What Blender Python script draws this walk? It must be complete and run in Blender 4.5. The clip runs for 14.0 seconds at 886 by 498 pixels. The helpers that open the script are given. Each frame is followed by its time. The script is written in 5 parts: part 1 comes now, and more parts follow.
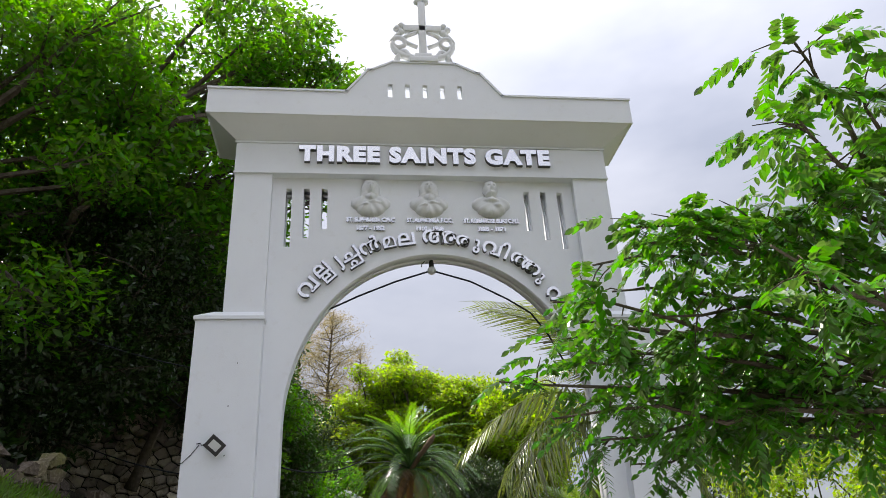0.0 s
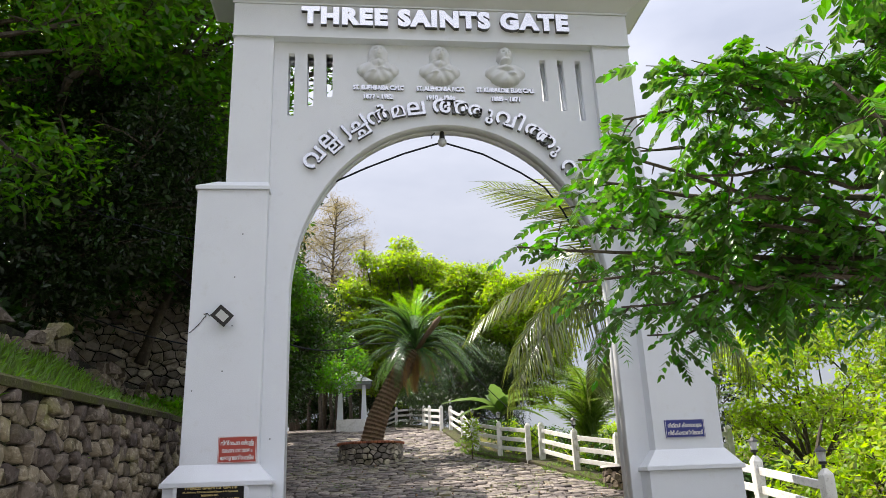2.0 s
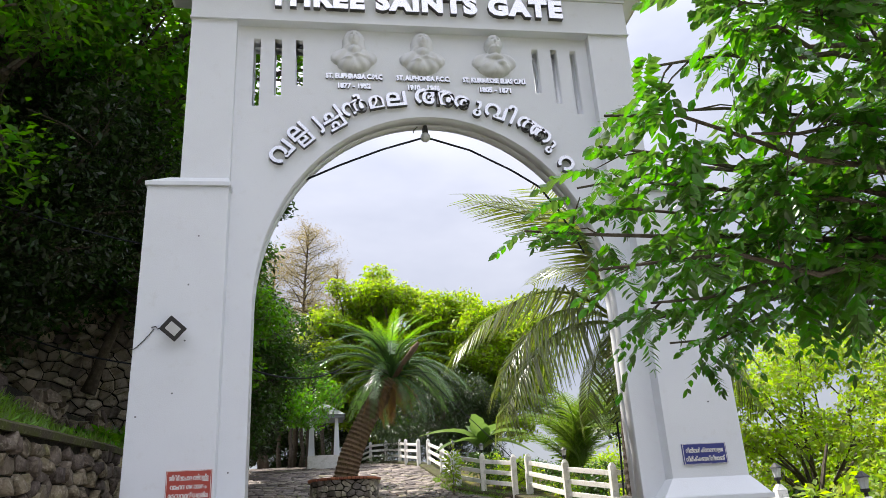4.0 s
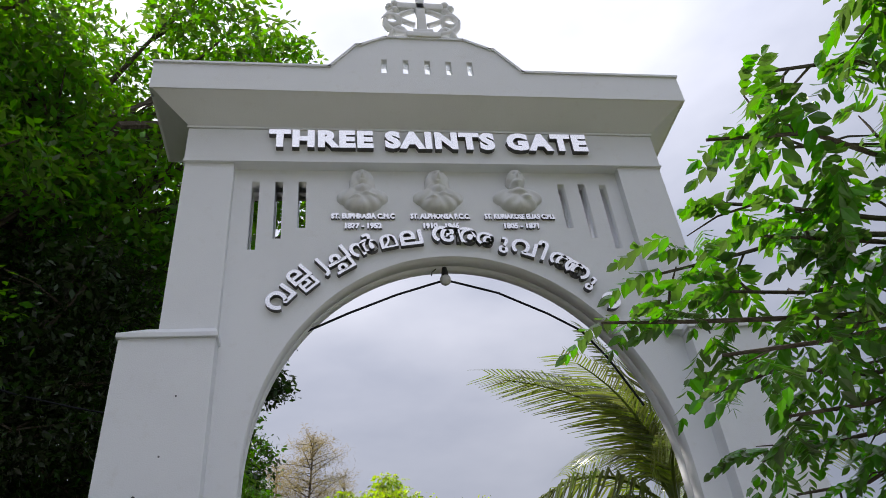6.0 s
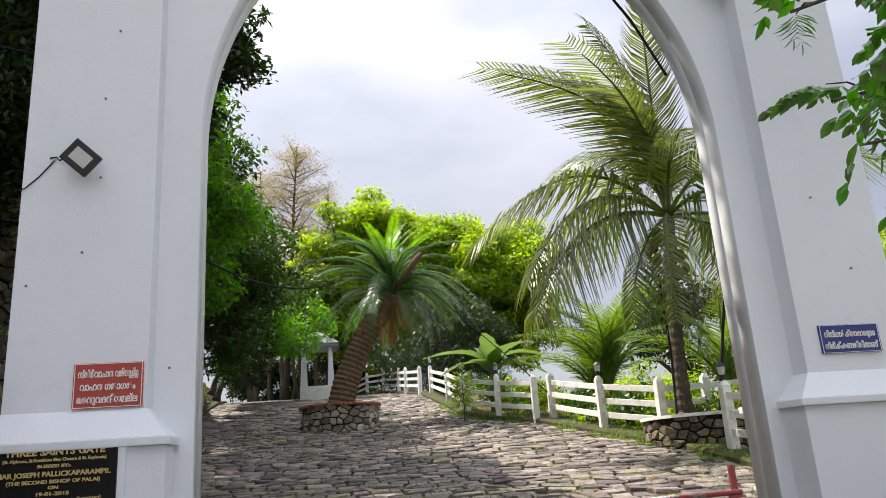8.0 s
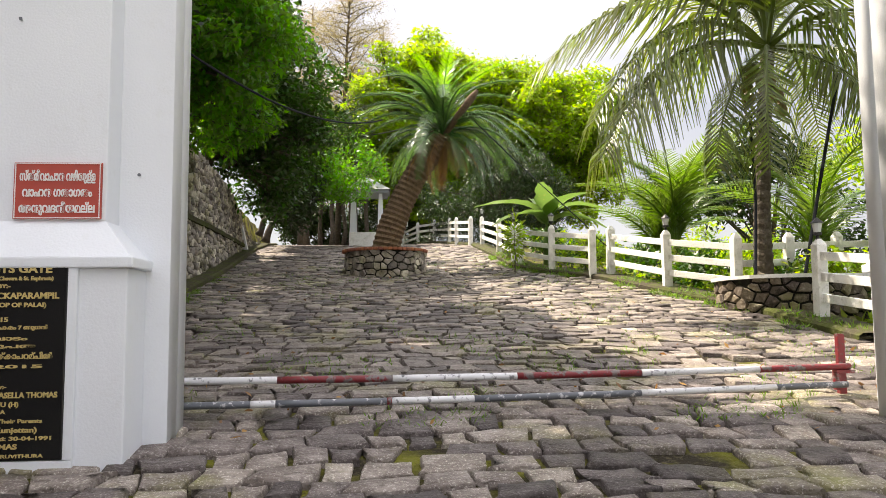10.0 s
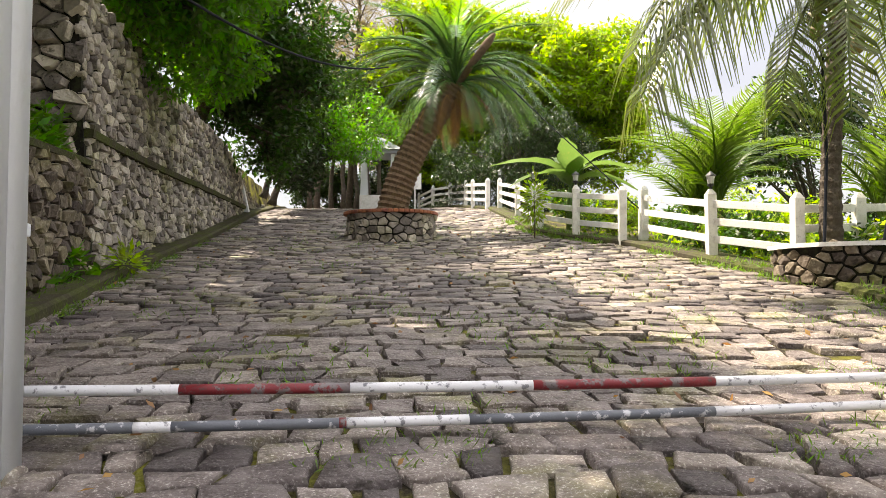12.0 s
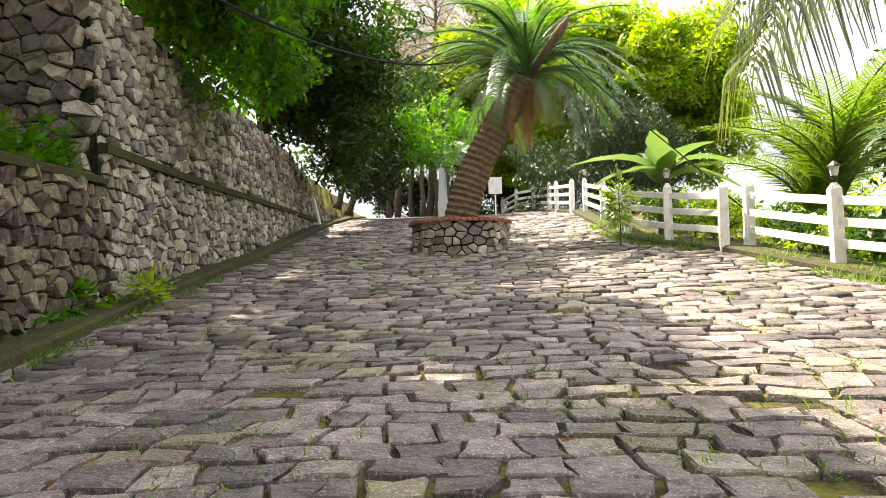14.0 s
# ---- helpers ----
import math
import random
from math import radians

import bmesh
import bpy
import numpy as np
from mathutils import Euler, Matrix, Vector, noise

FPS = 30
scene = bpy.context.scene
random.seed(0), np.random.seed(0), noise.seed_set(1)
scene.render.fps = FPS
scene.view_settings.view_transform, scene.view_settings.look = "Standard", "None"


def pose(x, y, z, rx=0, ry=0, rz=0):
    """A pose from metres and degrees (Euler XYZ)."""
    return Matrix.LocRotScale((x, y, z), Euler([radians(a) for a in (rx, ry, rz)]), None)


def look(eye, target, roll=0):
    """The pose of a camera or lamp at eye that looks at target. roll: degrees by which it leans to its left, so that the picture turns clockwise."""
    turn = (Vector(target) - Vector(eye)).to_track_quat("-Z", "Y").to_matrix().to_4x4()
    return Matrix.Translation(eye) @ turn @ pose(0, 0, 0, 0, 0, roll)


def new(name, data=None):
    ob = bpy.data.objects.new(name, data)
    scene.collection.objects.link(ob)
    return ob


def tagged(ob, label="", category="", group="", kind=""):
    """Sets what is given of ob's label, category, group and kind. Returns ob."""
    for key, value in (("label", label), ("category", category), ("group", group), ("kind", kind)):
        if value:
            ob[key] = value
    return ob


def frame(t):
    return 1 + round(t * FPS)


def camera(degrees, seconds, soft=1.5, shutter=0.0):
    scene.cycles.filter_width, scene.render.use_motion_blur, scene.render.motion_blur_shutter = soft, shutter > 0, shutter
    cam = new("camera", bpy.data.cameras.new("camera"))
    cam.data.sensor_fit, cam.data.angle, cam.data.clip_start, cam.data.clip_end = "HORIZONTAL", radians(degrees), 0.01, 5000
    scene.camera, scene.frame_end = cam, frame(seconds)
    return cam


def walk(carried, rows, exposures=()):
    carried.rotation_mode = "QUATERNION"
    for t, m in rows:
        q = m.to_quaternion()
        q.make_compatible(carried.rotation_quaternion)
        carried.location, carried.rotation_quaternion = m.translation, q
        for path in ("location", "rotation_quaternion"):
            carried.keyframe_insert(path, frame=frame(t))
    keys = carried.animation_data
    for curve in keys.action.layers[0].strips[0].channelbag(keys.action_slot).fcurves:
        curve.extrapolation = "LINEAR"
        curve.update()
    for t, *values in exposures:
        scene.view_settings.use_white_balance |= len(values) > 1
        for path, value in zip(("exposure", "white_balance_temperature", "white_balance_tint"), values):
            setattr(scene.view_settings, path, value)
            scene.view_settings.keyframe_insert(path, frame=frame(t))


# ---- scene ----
cam = camera(61.0, 14.0, soft=0.6)
PATH = [
    (0, (0.023, 0.029, 1.953), (0.256, 1.811, 2.83), -2.9),
    (0.5, (-0.19, 0.058, 1.948), (0.083, 1.862, 2.767), -3.2),
    (1, (-0.255, 0.096, 1.92), (0.036, 1.926, 2.673), -3.3),
    (1.5, (-0.193, 0.285, 1.899), (0.055, 2.151, 2.574), -2.8),
    (2, (-0.064, 0.64, 1.818), (0.162, 2.531, 2.43), -2.2),
    (2.2, (-0.059, 0.766, 1.804), (0.185, 2.657, 2.408), -1.9),
    (4.3, (-0.087, 2.524, 1.858), (0.221, 4.353, 2.608), -3.5),
    (4.5, (-0.082, 2.717, 1.866), (0.231, 4.519, 2.675), -3.7),
    (5, (-0.07, 3.235, 1.864), (0.239, 4.982, 2.786), -4.3),
    (5.5, (-0.072, 3.811, 1.836), (0.227, 5.485, 2.889), -5.1),
    (6, (-0.093, 4.345, 1.842), (0.192, 5.93, 3.028), -6.3),
    (6.5, (-0.061, 4.785, 1.85), (0.229, 6.393, 3.004), -6.6),
    (7, (-0.044, 5.223, 1.783), (0.242, 6.931, 2.785), -5.5),
    (7.5, (-0.125, 5.561, 1.773), (0.196, 7.377, 2.546), -4.5),
    (8, (-0.046, 5.892, 1.689), (0.273, 7.789, 2.237), -3.9),
    (8.5, (0.069, 6.232, 1.627), (0.343, 8.186, 1.954), -3.4),
    (8.7, (0.085, 6.338, 1.608), (0.349, 8.305, 1.859), -3.1),
    (10.8, (0.428, 8.513, 1.675), (0.557, 10.501, 1.852), 0.3),
    (11, (0.454, 8.716, 1.677), (0.585, 10.702, 1.87), 0.3),
    (11.5, (0.561, 9.208, 1.747), (0.676, 11.199, 1.901), 0.0),
    (12, (0.684, 9.656, 1.743), (0.796, 11.651, 1.834), -0.1),
    (12.5, (0.797, 10.116, 1.827), (0.913, 12.111, 1.901), -0.4),
    (13, (0.976, 10.584, 1.846), (0.979, 12.582, 1.929), -0.7),
    (13.5, (1.13, 11.024, 1.885), (1.043, 13.02, 1.965), -0.7),
    (14, (1.234, 11.471, 2.009), (1.098, 13.463, 2.114), -1.4),
]
walk(cam, [(t, look(eye, target, roll)) for t, eye, target, roll in PATH], [(0, 0.93, 6750, 13), (2.0, 1.12, 6750, 13), (4.5, 1.2, 6650, 14), (5.4, 1.0, 6650, 14), (6.1, 0.52, 6600, 14), (7.0, 0.92, 6700, 14), (7.9, 1.10, 6800, 13), (8.7, 1.52, 7050, 12), (11, 1.64, 7600, 14), (14, 2.08, 7500, 13)])

# ---- world and sun ----
SUN = Vector((-0.46, 0.42, 0.95)).normalized()
world = bpy.data.worlds.new("sky")
scene.world = world
world.use_nodes = True
wn, wl = world.node_tree.nodes, world.node_tree.links
wn.clear()
sky = wn.new("ShaderNodeTexSky")
sky.sky_type, sky.sun_disc = "NISHITA", False
sky.sun_elevation = math.asin(SUN.z)
sky.sun_rotation = math.atan2(SUN.x, SUN.y)
coord = wn.new("ShaderNodeTexCoord")
cloud = wn.new("ShaderNodeTexNoise")
cloud.inputs["Scale"].default_value, cloud.inputs["Detail"].default_value = 2.2, 5.0
squash = wn.new("ShaderNodeMapping")
squash.inputs["Scale"].default_value = (1.0, 1.0, 2.4)
ramp = wn.new("ShaderNodeValToRGB")
ramp.color_ramp.elements[0].position, ramp.color_ramp.elements[0].color = 0.30, (0.27, 0.295, 0.36, 1)
ramp.color_ramp.elements[1].position, ramp.color_ramp.elements[1].color = 0.66, (0.49, 0.51, 0.565, 1)
bg_sky, bg_cloud, both = wn.new("ShaderNodeBackground"), wn.new("ShaderNodeBackground"), wn.new("ShaderNodeMixShader")
bg_sky.inputs["Strength"].default_value, bg_cloud.inputs["Strength"].default_value = 0.10, 1.0
both.inputs["Fac"].default_value = 0.85
wout = wn.new("ShaderNodeOutputWorld")
wl.new(coord.outputs["Generated"], squash.inputs["Vector"])
wl.new(squash.outputs["Vector"], cloud.inputs["Vector"])
wl.new(cloud.outputs["Fac"], ramp.inputs["Fac"])
split, lift = wn.new("ShaderNodeSeparateXYZ"), wn.new("ShaderNodeMapRange")
lift.inputs["To Min"].default_value, lift.inputs["To Max"].default_value = 0.50, 2.8
wl.new(coord.outputs["Generated"], split.inputs["Vector"])
steep = wn.new("ShaderNodeMath")
steep.operation, steep.inputs[1].default_value = "POWER", 2.0
wl.new(split.outputs["Z"], steep.inputs[0])
wl.new(steep.outputs["Value"], lift.inputs["Value"])
wl.new(lift.outputs["Result"], bg_cloud.inputs["Strength"])
wl.new(ramp.outputs["Color"], bg_cloud.inputs["Color"])
wl.new(sky.outputs["Color"], bg_sky.inputs["Color"])
wl.new(bg_sky.outputs["Background"], both.inputs[1])
wl.new(bg_cloud.outputs["Background"], both.inputs[2])
wl.new(both.outputs["Shader"], wout.inputs["Surface"])
sun = new("sun", bpy.data.lights.new("sun", "SUN"))
sun.data.energy, sun.data.angle, sun.data.color = 4.0, radians(0.6), (1.0, 0.95, 0.86)
sun.matrix_world = look(SUN * 60, (0, 0, 0))


# ---- materials ----
def material(name, base, rough=0.7, spots=(), bump=0.0, bump_scale=40.0, vary=0.0, per="object", metal=0.0, translucent=0.0, moss=0.0, spec=0.5):
    """Base colour with noise layers (scale, low, high, colour, strength), a random value per piece, bump and light through leaves."""
    m = bpy.data.materials.new(name)
    m.use_nodes = True
    n, l = m.node_tree.nodes, m.node_tree.links
    p = n["Principled BSDF"]
    p.inputs["Roughness"].default_value, p.inputs["Metallic"].default_value = rough, metal
    p.inputs["Specular IOR Level"].default_value = spec
    tc = n.new("ShaderNodeTexCoord")
    rgb = n.new("ShaderNodeRGB")
    rgb.outputs[0].default_value = (*base, 1)
    col = rgb.outputs[0]
    if per == "object":
        src = n.new("ShaderNodeObjectInfo").outputs["Random"]
    else:
        src = n.new("ShaderNodeNewGeometry").outputs["Random Per Island"]
    geo = n.new("ShaderNodeNewGeometry").outputs["Position"]
    for scale, low, high, tint, strength in spots:
        t = n.new("ShaderNodeTexNoise")
        t.inputs["Scale"].default_value, t.inputs["Detail"].default_value, t.inputs["Roughness"].default_value = scale, 6.0, 0.65
        l.new(geo, t.inputs["Vector"])
        r = n.new("ShaderNodeMapRange")
        r.inputs["From Min"].default_value, r.inputs["From Max"].default_value, r.inputs["To Max"].default_value = low, high, strength
        l.new(t.outputs["Fac"], r.inputs["Value"])
        mx = n.new("ShaderNodeMix")
        mx.data_type = "RGBA"
        l.new(r.outputs["Result"], mx.inputs["Factor"])
        l.new(col, mx.inputs["A"])
        mx.inputs["B"].default_value = (*tint, 1)
        col = mx.outputs["Result"]
    if vary:
        hs = n.new("ShaderNodeHueSaturation")
        for key, amount, mid in (("Value", 2.0, 1.0), ("Hue", 0.09, 0.5), ("Saturation", 0.6, 1.0)):
            r = n.new("ShaderNodeMapRange")
            r.inputs["To Min"].default_value, r.inputs["To Max"].default_value = mid - vary * amount / 2, mid + vary * amount / 2
            l.new(src, r.inputs["Value"])
            l.new(r.outputs["Result"], hs.inputs[key])
        l.new(col, hs.inputs["Color"])
        col = hs.outputs["Color"]
    l.new(col, p.inputs["Base Color"])
    if bump:
        t = n.new("ShaderNodeTexNoise")
        t.inputs["Scale"].default_value, t.inputs["Detail"].default_value = bump_scale, 5.0
        l.new(geo, t.inputs["Vector"])
        b = n.new("ShaderNodeBump")
        b.inputs["Strength"].default_value, b.inputs["Distance"].default_value = bump, 0.03
        l.new(t.outputs["Fac"], b.inputs["Height"])
        l.new(b.outputs["Normal"], p.inputs["Normal"])
    if translucent:
        out = n["Material Output"]
        tr, mix = n.new("ShaderNodeBsdfTranslucent"), n.new("ShaderNodeMixShader")
        br = n.new("ShaderNodeHueSaturation")
        br.inputs["Value"].default_value, br.inputs["Saturation"].default_value, br.inputs["Hue"].default_value = 2.4, 1.1, 0.485
        l.new(col, br.inputs["Color"])
        l.new(br.outputs["Color"], tr.inputs["Color"])
        mix.inputs["Fac"].default_value = translucent
        l.new(p.outputs["BSDF"], mix.inputs[1])
        l.new(tr.outputs["BSDF"], mix.inputs[2])
        l.new(mix.outputs["Shader"], out.inputs["Surface"])
    return m


M_WHITE = material("white_masonry_paint", (0.74, 0.77, 0.81), 0.55, ((0.7, 0.45, 0.8, (0.67, 0.69, 0.73), 0.6), (5.0, 0.58, 0.8, (0.60, 0.60, 0.58), 0.4)), 0.12, 60)
M_LETTER = material("polished_steel_letter", (0.95, 0.95, 0.96), 0.16, metal=0.85)
M_LETTER_SIDE = material("letter_edge_and_shade", (0.07, 0.07, 0.072), 0.5)
M_RELIEF = material("cast_relief", (0.70, 0.72, 0.74), 0.6, ((8.0, 0.5, 0.8, (0.6, 0.6, 0.6), 0.5),), 0.1, 60)
M_FENCE = material("weathered_white_concrete", (0.80, 0.79, 0.76), 0.75, ((3.0, 0.5, 0.75, (0.46, 0.45, 0.38), 0.7), (22.0, 0.55, 0.7, (0.35, 0.35, 0.30), 0.6)), 0.25, 50)
M_SETT = material("granite_setts", (0.132, 0.108, 0.099), 0.55, ((5.0, 0.44, 0.70, (0.30, 0.26, 0.24), 0.8), (1.1, 0.52, 0.70, (0.16, 0.15, 0.055), 0.7), (55.0, 0.54, 0.68, (0.52, 0.48, 0.44), 0.8), (9.0, 0.56, 0.68, (0.06, 0.05, 0.042), 0.7)), 0.9, 26, 0.62, "island", spec=0.18)
M_SETT_ONE = material("granite_sett_single", (0.132, 0.108, 0.099), 0.55, ((5.0, 0.44, 0.70, (0.30, 0.26, 0.24), 0.8), (1.1, 0.52, 0.70, (0.16, 0.15, 0.055), 0.7), (55.0, 0.54, 0.68, (0.52, 0.48, 0.44), 0.8), (9.0, 0.56, 0.68, (0.06, 0.05, 0.042), 0.7)), 0.9, 26, 0.4, "object", spec=0.18)
M_SOIL = material("soil_and_moss", (0.026, 0.021, 0.013), 0.95, ((1.6, 0.44, 0.62, (0.15, 0.15, 0.016), 0.9), (25.0, 0.52, 0.72, (0.20, 0.17, 0.10), 0.6)), 0.7, 45, spec=0.18)
M_CONCRETE = material("pale_bounce_concrete", (0.46, 0.44, 0.40), 0.85, ((1.2, 0.45, 0.7, (0.36, 0.34, 0.30), 0.7), (18.0, 0.5, 0.7, (0.52, 0.50, 0.46), 0.5)), 0.3, 50)
M_RUBBLE = material("rubble_stone", (0.38, 0.34, 0.30), 0.9, ((2.5, 0.48, 0.66, (0.12, 0.095, 0.065), 0.8), (16.0, 0.50, 0.66, (0.46, 0.41, 0.35), 0.8), (0.8, 0.52, 0.68, (0.15, 0.145, 0.05), 0.7), (7.0, 0.58, 0.66, (0.055, 0.048, 0.035), 0.8)), 1.0, 17, 0.55, "island", spec=0.18)
M_RUBBLE_ONE = material("rubble_stone_single", (0.38, 0.34, 0.30), 0.9, ((2.5, 0.48, 0.66, (0.12, 0.095, 0.065), 0.8), (16.0, 0.50, 0.66, (0.46, 0.41, 0.35), 0.8), (0.8, 0.52, 0.68, (0.15, 0.145, 0.05), 0.7), (7.0, 0.58, 0.66, (0.055, 0.048, 0.035), 0.8)), 1.0, 17, 0.55, "object", spec=0.18)
M_DARKSTONE = material("dark_and_shaded_rubble_stone", (0.16, 0.13, 0.10), 0.9, ((2.5, 0.48, 0.66, (0.055, 0.043, 0.03), 0.8), (16.0, 0.50, 0.66, (0.30, 0.26, 0.21), 0.7), (0.8, 0.52, 0.68, (0.15, 0.145, 0.05), 0.7), (7.0, 0.58, 0.66, (0.055, 0.048, 0.035), 0.8)), 1.0, 17, 0.55, "island", spec=0.18)
M_DARKSTONE_ONE = material("dark_and_shaded_rubble_stone_single", (0.16, 0.13, 0.10), 0.9, ((2.5, 0.48, 0.66, (0.055, 0.043, 0.03), 0.8), (16.0, 0.50, 0.66, (0.30, 0.26, 0.21), 0.7), (0.8, 0.52, 0.68, (0.15, 0.145, 0.05), 0.7), (7.0, 0.58, 0.66, (0.055, 0.048, 0.035), 0.8)), 1.0, 17, 0.55, "object", spec=0.18)
M_MORTAR = material("dark_mortar", (0.018, 0.016, 0.013), 0.95, ((6.0, 0.5, 0.7, (0.05, 0.06, 0.025), 0.8),), 0.6, 40, spec=0.18)
M_KERB = material("mossy_kerb_concrete", (0.055, 0.047, 0.03), 0.9, ((2.5, 0.42, 0.60, (0.06, 0.075, 0.012), 0.9), (20.0, 0.54, 0.72, (0.20, 0.18, 0.14), 0.5)), 0.6, 35, spec=0.18)
M_BRICK = material("terracotta_edging", (0.36, 0.125, 0.07), 0.8, ((10.0, 0.5, 0.7, (0.22, 0.09, 0.06), 0.7),), 0.4, 50, 0.2)
M_BARK = material("dark_bark", (0.075, 0.06, 0.048), 0.9, ((9.0, 0.45, 0.65, (0.14, 0.125, 0.10), 0.7),), 0.8, 30, spec=0.18)
M_PALMBARK = material("palm_bark", (0.18, 0.12, 0.08), 0.9, ((12.0, 0.45, 0.65, (0.08, 0.055, 0.04), 0.8),), 0.8, 25, 0.2, "island", spec=0.18)
# dark thicket leaf; for the hillside trees its colour also holds their shade
M_LEAF_DARK = material("dark_and_shaded_foliage", (0.015, 0.036, 0.006), 0.42, vary=0.45, per="island", translucent=0.22)
M_LEAF_MID = material("green_foliage", (0.027, 0.072, 0.009), 0.38, vary=0.45, per="island", translucent=0.32)
M_LEAF_BRIGHT = material("bright_feathery_and_backlit_foliage", (0.062, 0.17, 0.015), 0.42, vary=0.45, per="island", translucent=0.5)
M_LEAF_LIGHT = material("yellow_green_foliage", (0.18, 0.275, 0.030), 0.5, vary=0.45, per="island", translucent=0.48)
M_LEAF_GLOSS = material("glossy_pinnate_leaf", (0.052, 0.155, 0.018), 0.28, vary=0.45, per="island", translucent=0.38)
M_CASUARINA = material("casuarina_needles", (0.22, 0.19, 0.085), 0.7, vary=0.25, per="island", translucent=0.3)
M_FROND = material("coconut_leaflet", (0.10, 0.135, 0.03), 0.28, vary=0.45, per="island", translucent=0.35)
M_FROND_LIGHT = material("young_palm_leaflet", (0.08, 0.145, 0.022), 0.35, vary=0.25, per="island", translucent=0.4)
M_FROND_DARK = material("cycad_leaflet", (0.065, 0.135, 0.04), 0.25, vary=0.35, per="island", translucent=0.25)
M_FROND_NEW = material("fresh_cycad_leaflet", (0.10, 0.24, 0.02), 0.35, vary=0.25, per="island", translucent=0.45)
M_FROND_DRY = material("dry_frond", (0.26, 0.15, 0.06), 0.8, vary=0.3, per="island", translucent=0.2)
M_BANANA = material("banana_leaf", (0.085, 0.155, 0.04), 0.35, ((4.0, 0.5, 0.7, (0.10, 0.18, 0.05), 0.6), (13.0, 0.58, 0.68, (0.19, 0.17, 0.06), 0.7)), 0.25, 30, translucent=0.3)
M_GRASS = material("grass_blades", (0.10, 0.19, 0.03), 0.6, vary=0.35, per="island", translucent=0.35)
M_BLACK = material("black_granite", (0.012, 0.012, 0.013), 0.18)
M_GOLD = material("gilt_lettering", (0.55, 0.42, 0.16), 0.5)
M_RED = material("red_sign_enamel", (0.42, 0.06, 0.04), 0.5, ((8.0, 0.5, 0.75, (0.30, 0.08, 0.06), 0.6),))
M_BLUE = material("blue_sign_enamel", (0.035, 0.045, 0.22), 0.45)
M_SIGNTEXT = material("sign_lettering", (0.75, 0.74, 0.72), 0.6)
M_IRON_RED = material("red_painted_iron", (0.19, 0.014, 0.02), 0.5, ((9.0, 0.52, 0.57, (0.16, 0.15, 0.15), 0.9), (40.0, 0.56, 0.62, (0.07, 0.05, 0.045), 0.8)), 0.15, 60)
M_IRON_WHITE = material("white_painted_iron", (0.70, 0.70, 0.72), 0.45, ((18.0, 0.56, 0.63, (0.16, 0.16, 0.18), 0.9),), 0.15, 60)
M_IRON_DARK = material("worn_dark_iron", (0.12, 0.13, 0.15), 0.45, ((16.0, 0.56, 0.62, (0.55, 0.55, 0.57), 0.9),), 0.15, 60)
M_CABLE = material("black_cable", (0.02, 0.022, 0.028), 0.7, spec=0.05)
M_LAMPBODY = material("black_lamp_housing", (0.02, 0.02, 0.022), 0.5)
M_GLASS = material("frosted_lamp_glass", (0.55, 0.57, 0.58), 0.25)
M_NUT = material("coconut_husk", (0.20, 0.15, 0.05), 0.6, ((6.0, 0.5, 0.7, (0.12, 0.10, 0.04), 0.7),))
M_ROOF = material("pale_roof_sheet", (0.26, 0.28, 0.31), 0.6)


# ---- mesh helpers ----
def box(bm, x0, x1, y0, y1, z0, z1, bevel=0.0):
    made = bmesh.ops.create_cube(bm, size=1.0)["verts"]
    for v in made:
        v.co = Vector((x0 + (v.co.x + 0.5) * (x1 - x0), y0 + (v.co.y + 0.5) * (y1 - y0), z0 + (v.co.z + 0.5) * (z1 - z0)))
    if bevel:
        edges = {e for v in made for e in v.link_edges}
        bmesh.ops.bevel(bm, geom=list(edges), offset=bevel, segments=2, affect="EDGES", profile=0.6)
    return bm


def frustum(bm, low, high, z0, z1):
    """A four-sided block between two rectangles (x0, x1, y0, y1)."""
    vs = [bm.verts.new((x, y, z)) for (x0, x1, y0, y1), z in ((low, z0), (high, z1)) for x, y in ((x0, y0), (x1, y0), (x1, y1), (x0, y1))]
    for f in ((3, 2, 1, 0), (4, 5, 6, 7), (0, 1, 5, 4), (1, 2, 6, 5), (2, 3, 7, 6), (3, 0, 4, 7)):
        bm.faces.new([vs[i] for i in f])
    return bm


def tube(bm, points, radii, sides=8, cap=True):
    rings, up = [], Vector((0.13, 0.31, 0.94))
    pts = [Vector(p) for p in points]
    for i, p in enumerate(pts):
        d = (pts[min(i + 1, len(pts) - 1)] - pts[max(i - 1, 0)]).normalized()
        a = d.cross(up)
        a = a.normalized() if a.length > 0.05 else d.orthogonal().normalized()
        b = d.cross(a)
        r = radii[i] if hasattr(radii, "__len__") else radii
        rings.append([bm.verts.new(p + (a * math.cos(k * math.tau / sides) + b * math.sin(k * math.tau / sides)) * r) for k in range(sides)])
    for r0, r1 in zip(rings, rings[1:]):
        for k in range(sides):
            bm.faces.new((r0[k], r0[(k + 1) % sides], r1[(k + 1) % sides], r1[k]))
    if cap:
        bm.faces.new(rings[0])
        bm.faces.new(rings[-1][::-1])
    return bm


def ball(bm, centre, size, segments=12, rings=8):
    made = bmesh.ops.create_uvsphere(bm, u_segments=segments, v_segments=rings, radius=1.0)["verts"]
    for v in made:
        v.co = Vector(centre) + Vector((v.co.x * size[0], v.co.y * size[1], v.co.z * size[2]))
    return bm


def finish(bm, name, mat, smooth=False):
    bmesh.ops.recalc_face_normals(bm, faces=bm.faces[:])
    me = bpy.data.meshes.new(name)
    bm.to_mesh(me)
    bm.free()
    me.materials.append(mat)
    if smooth:
        me.polygons.foreach_set("use_smooth", [True] * len(me.polygons))
    return me


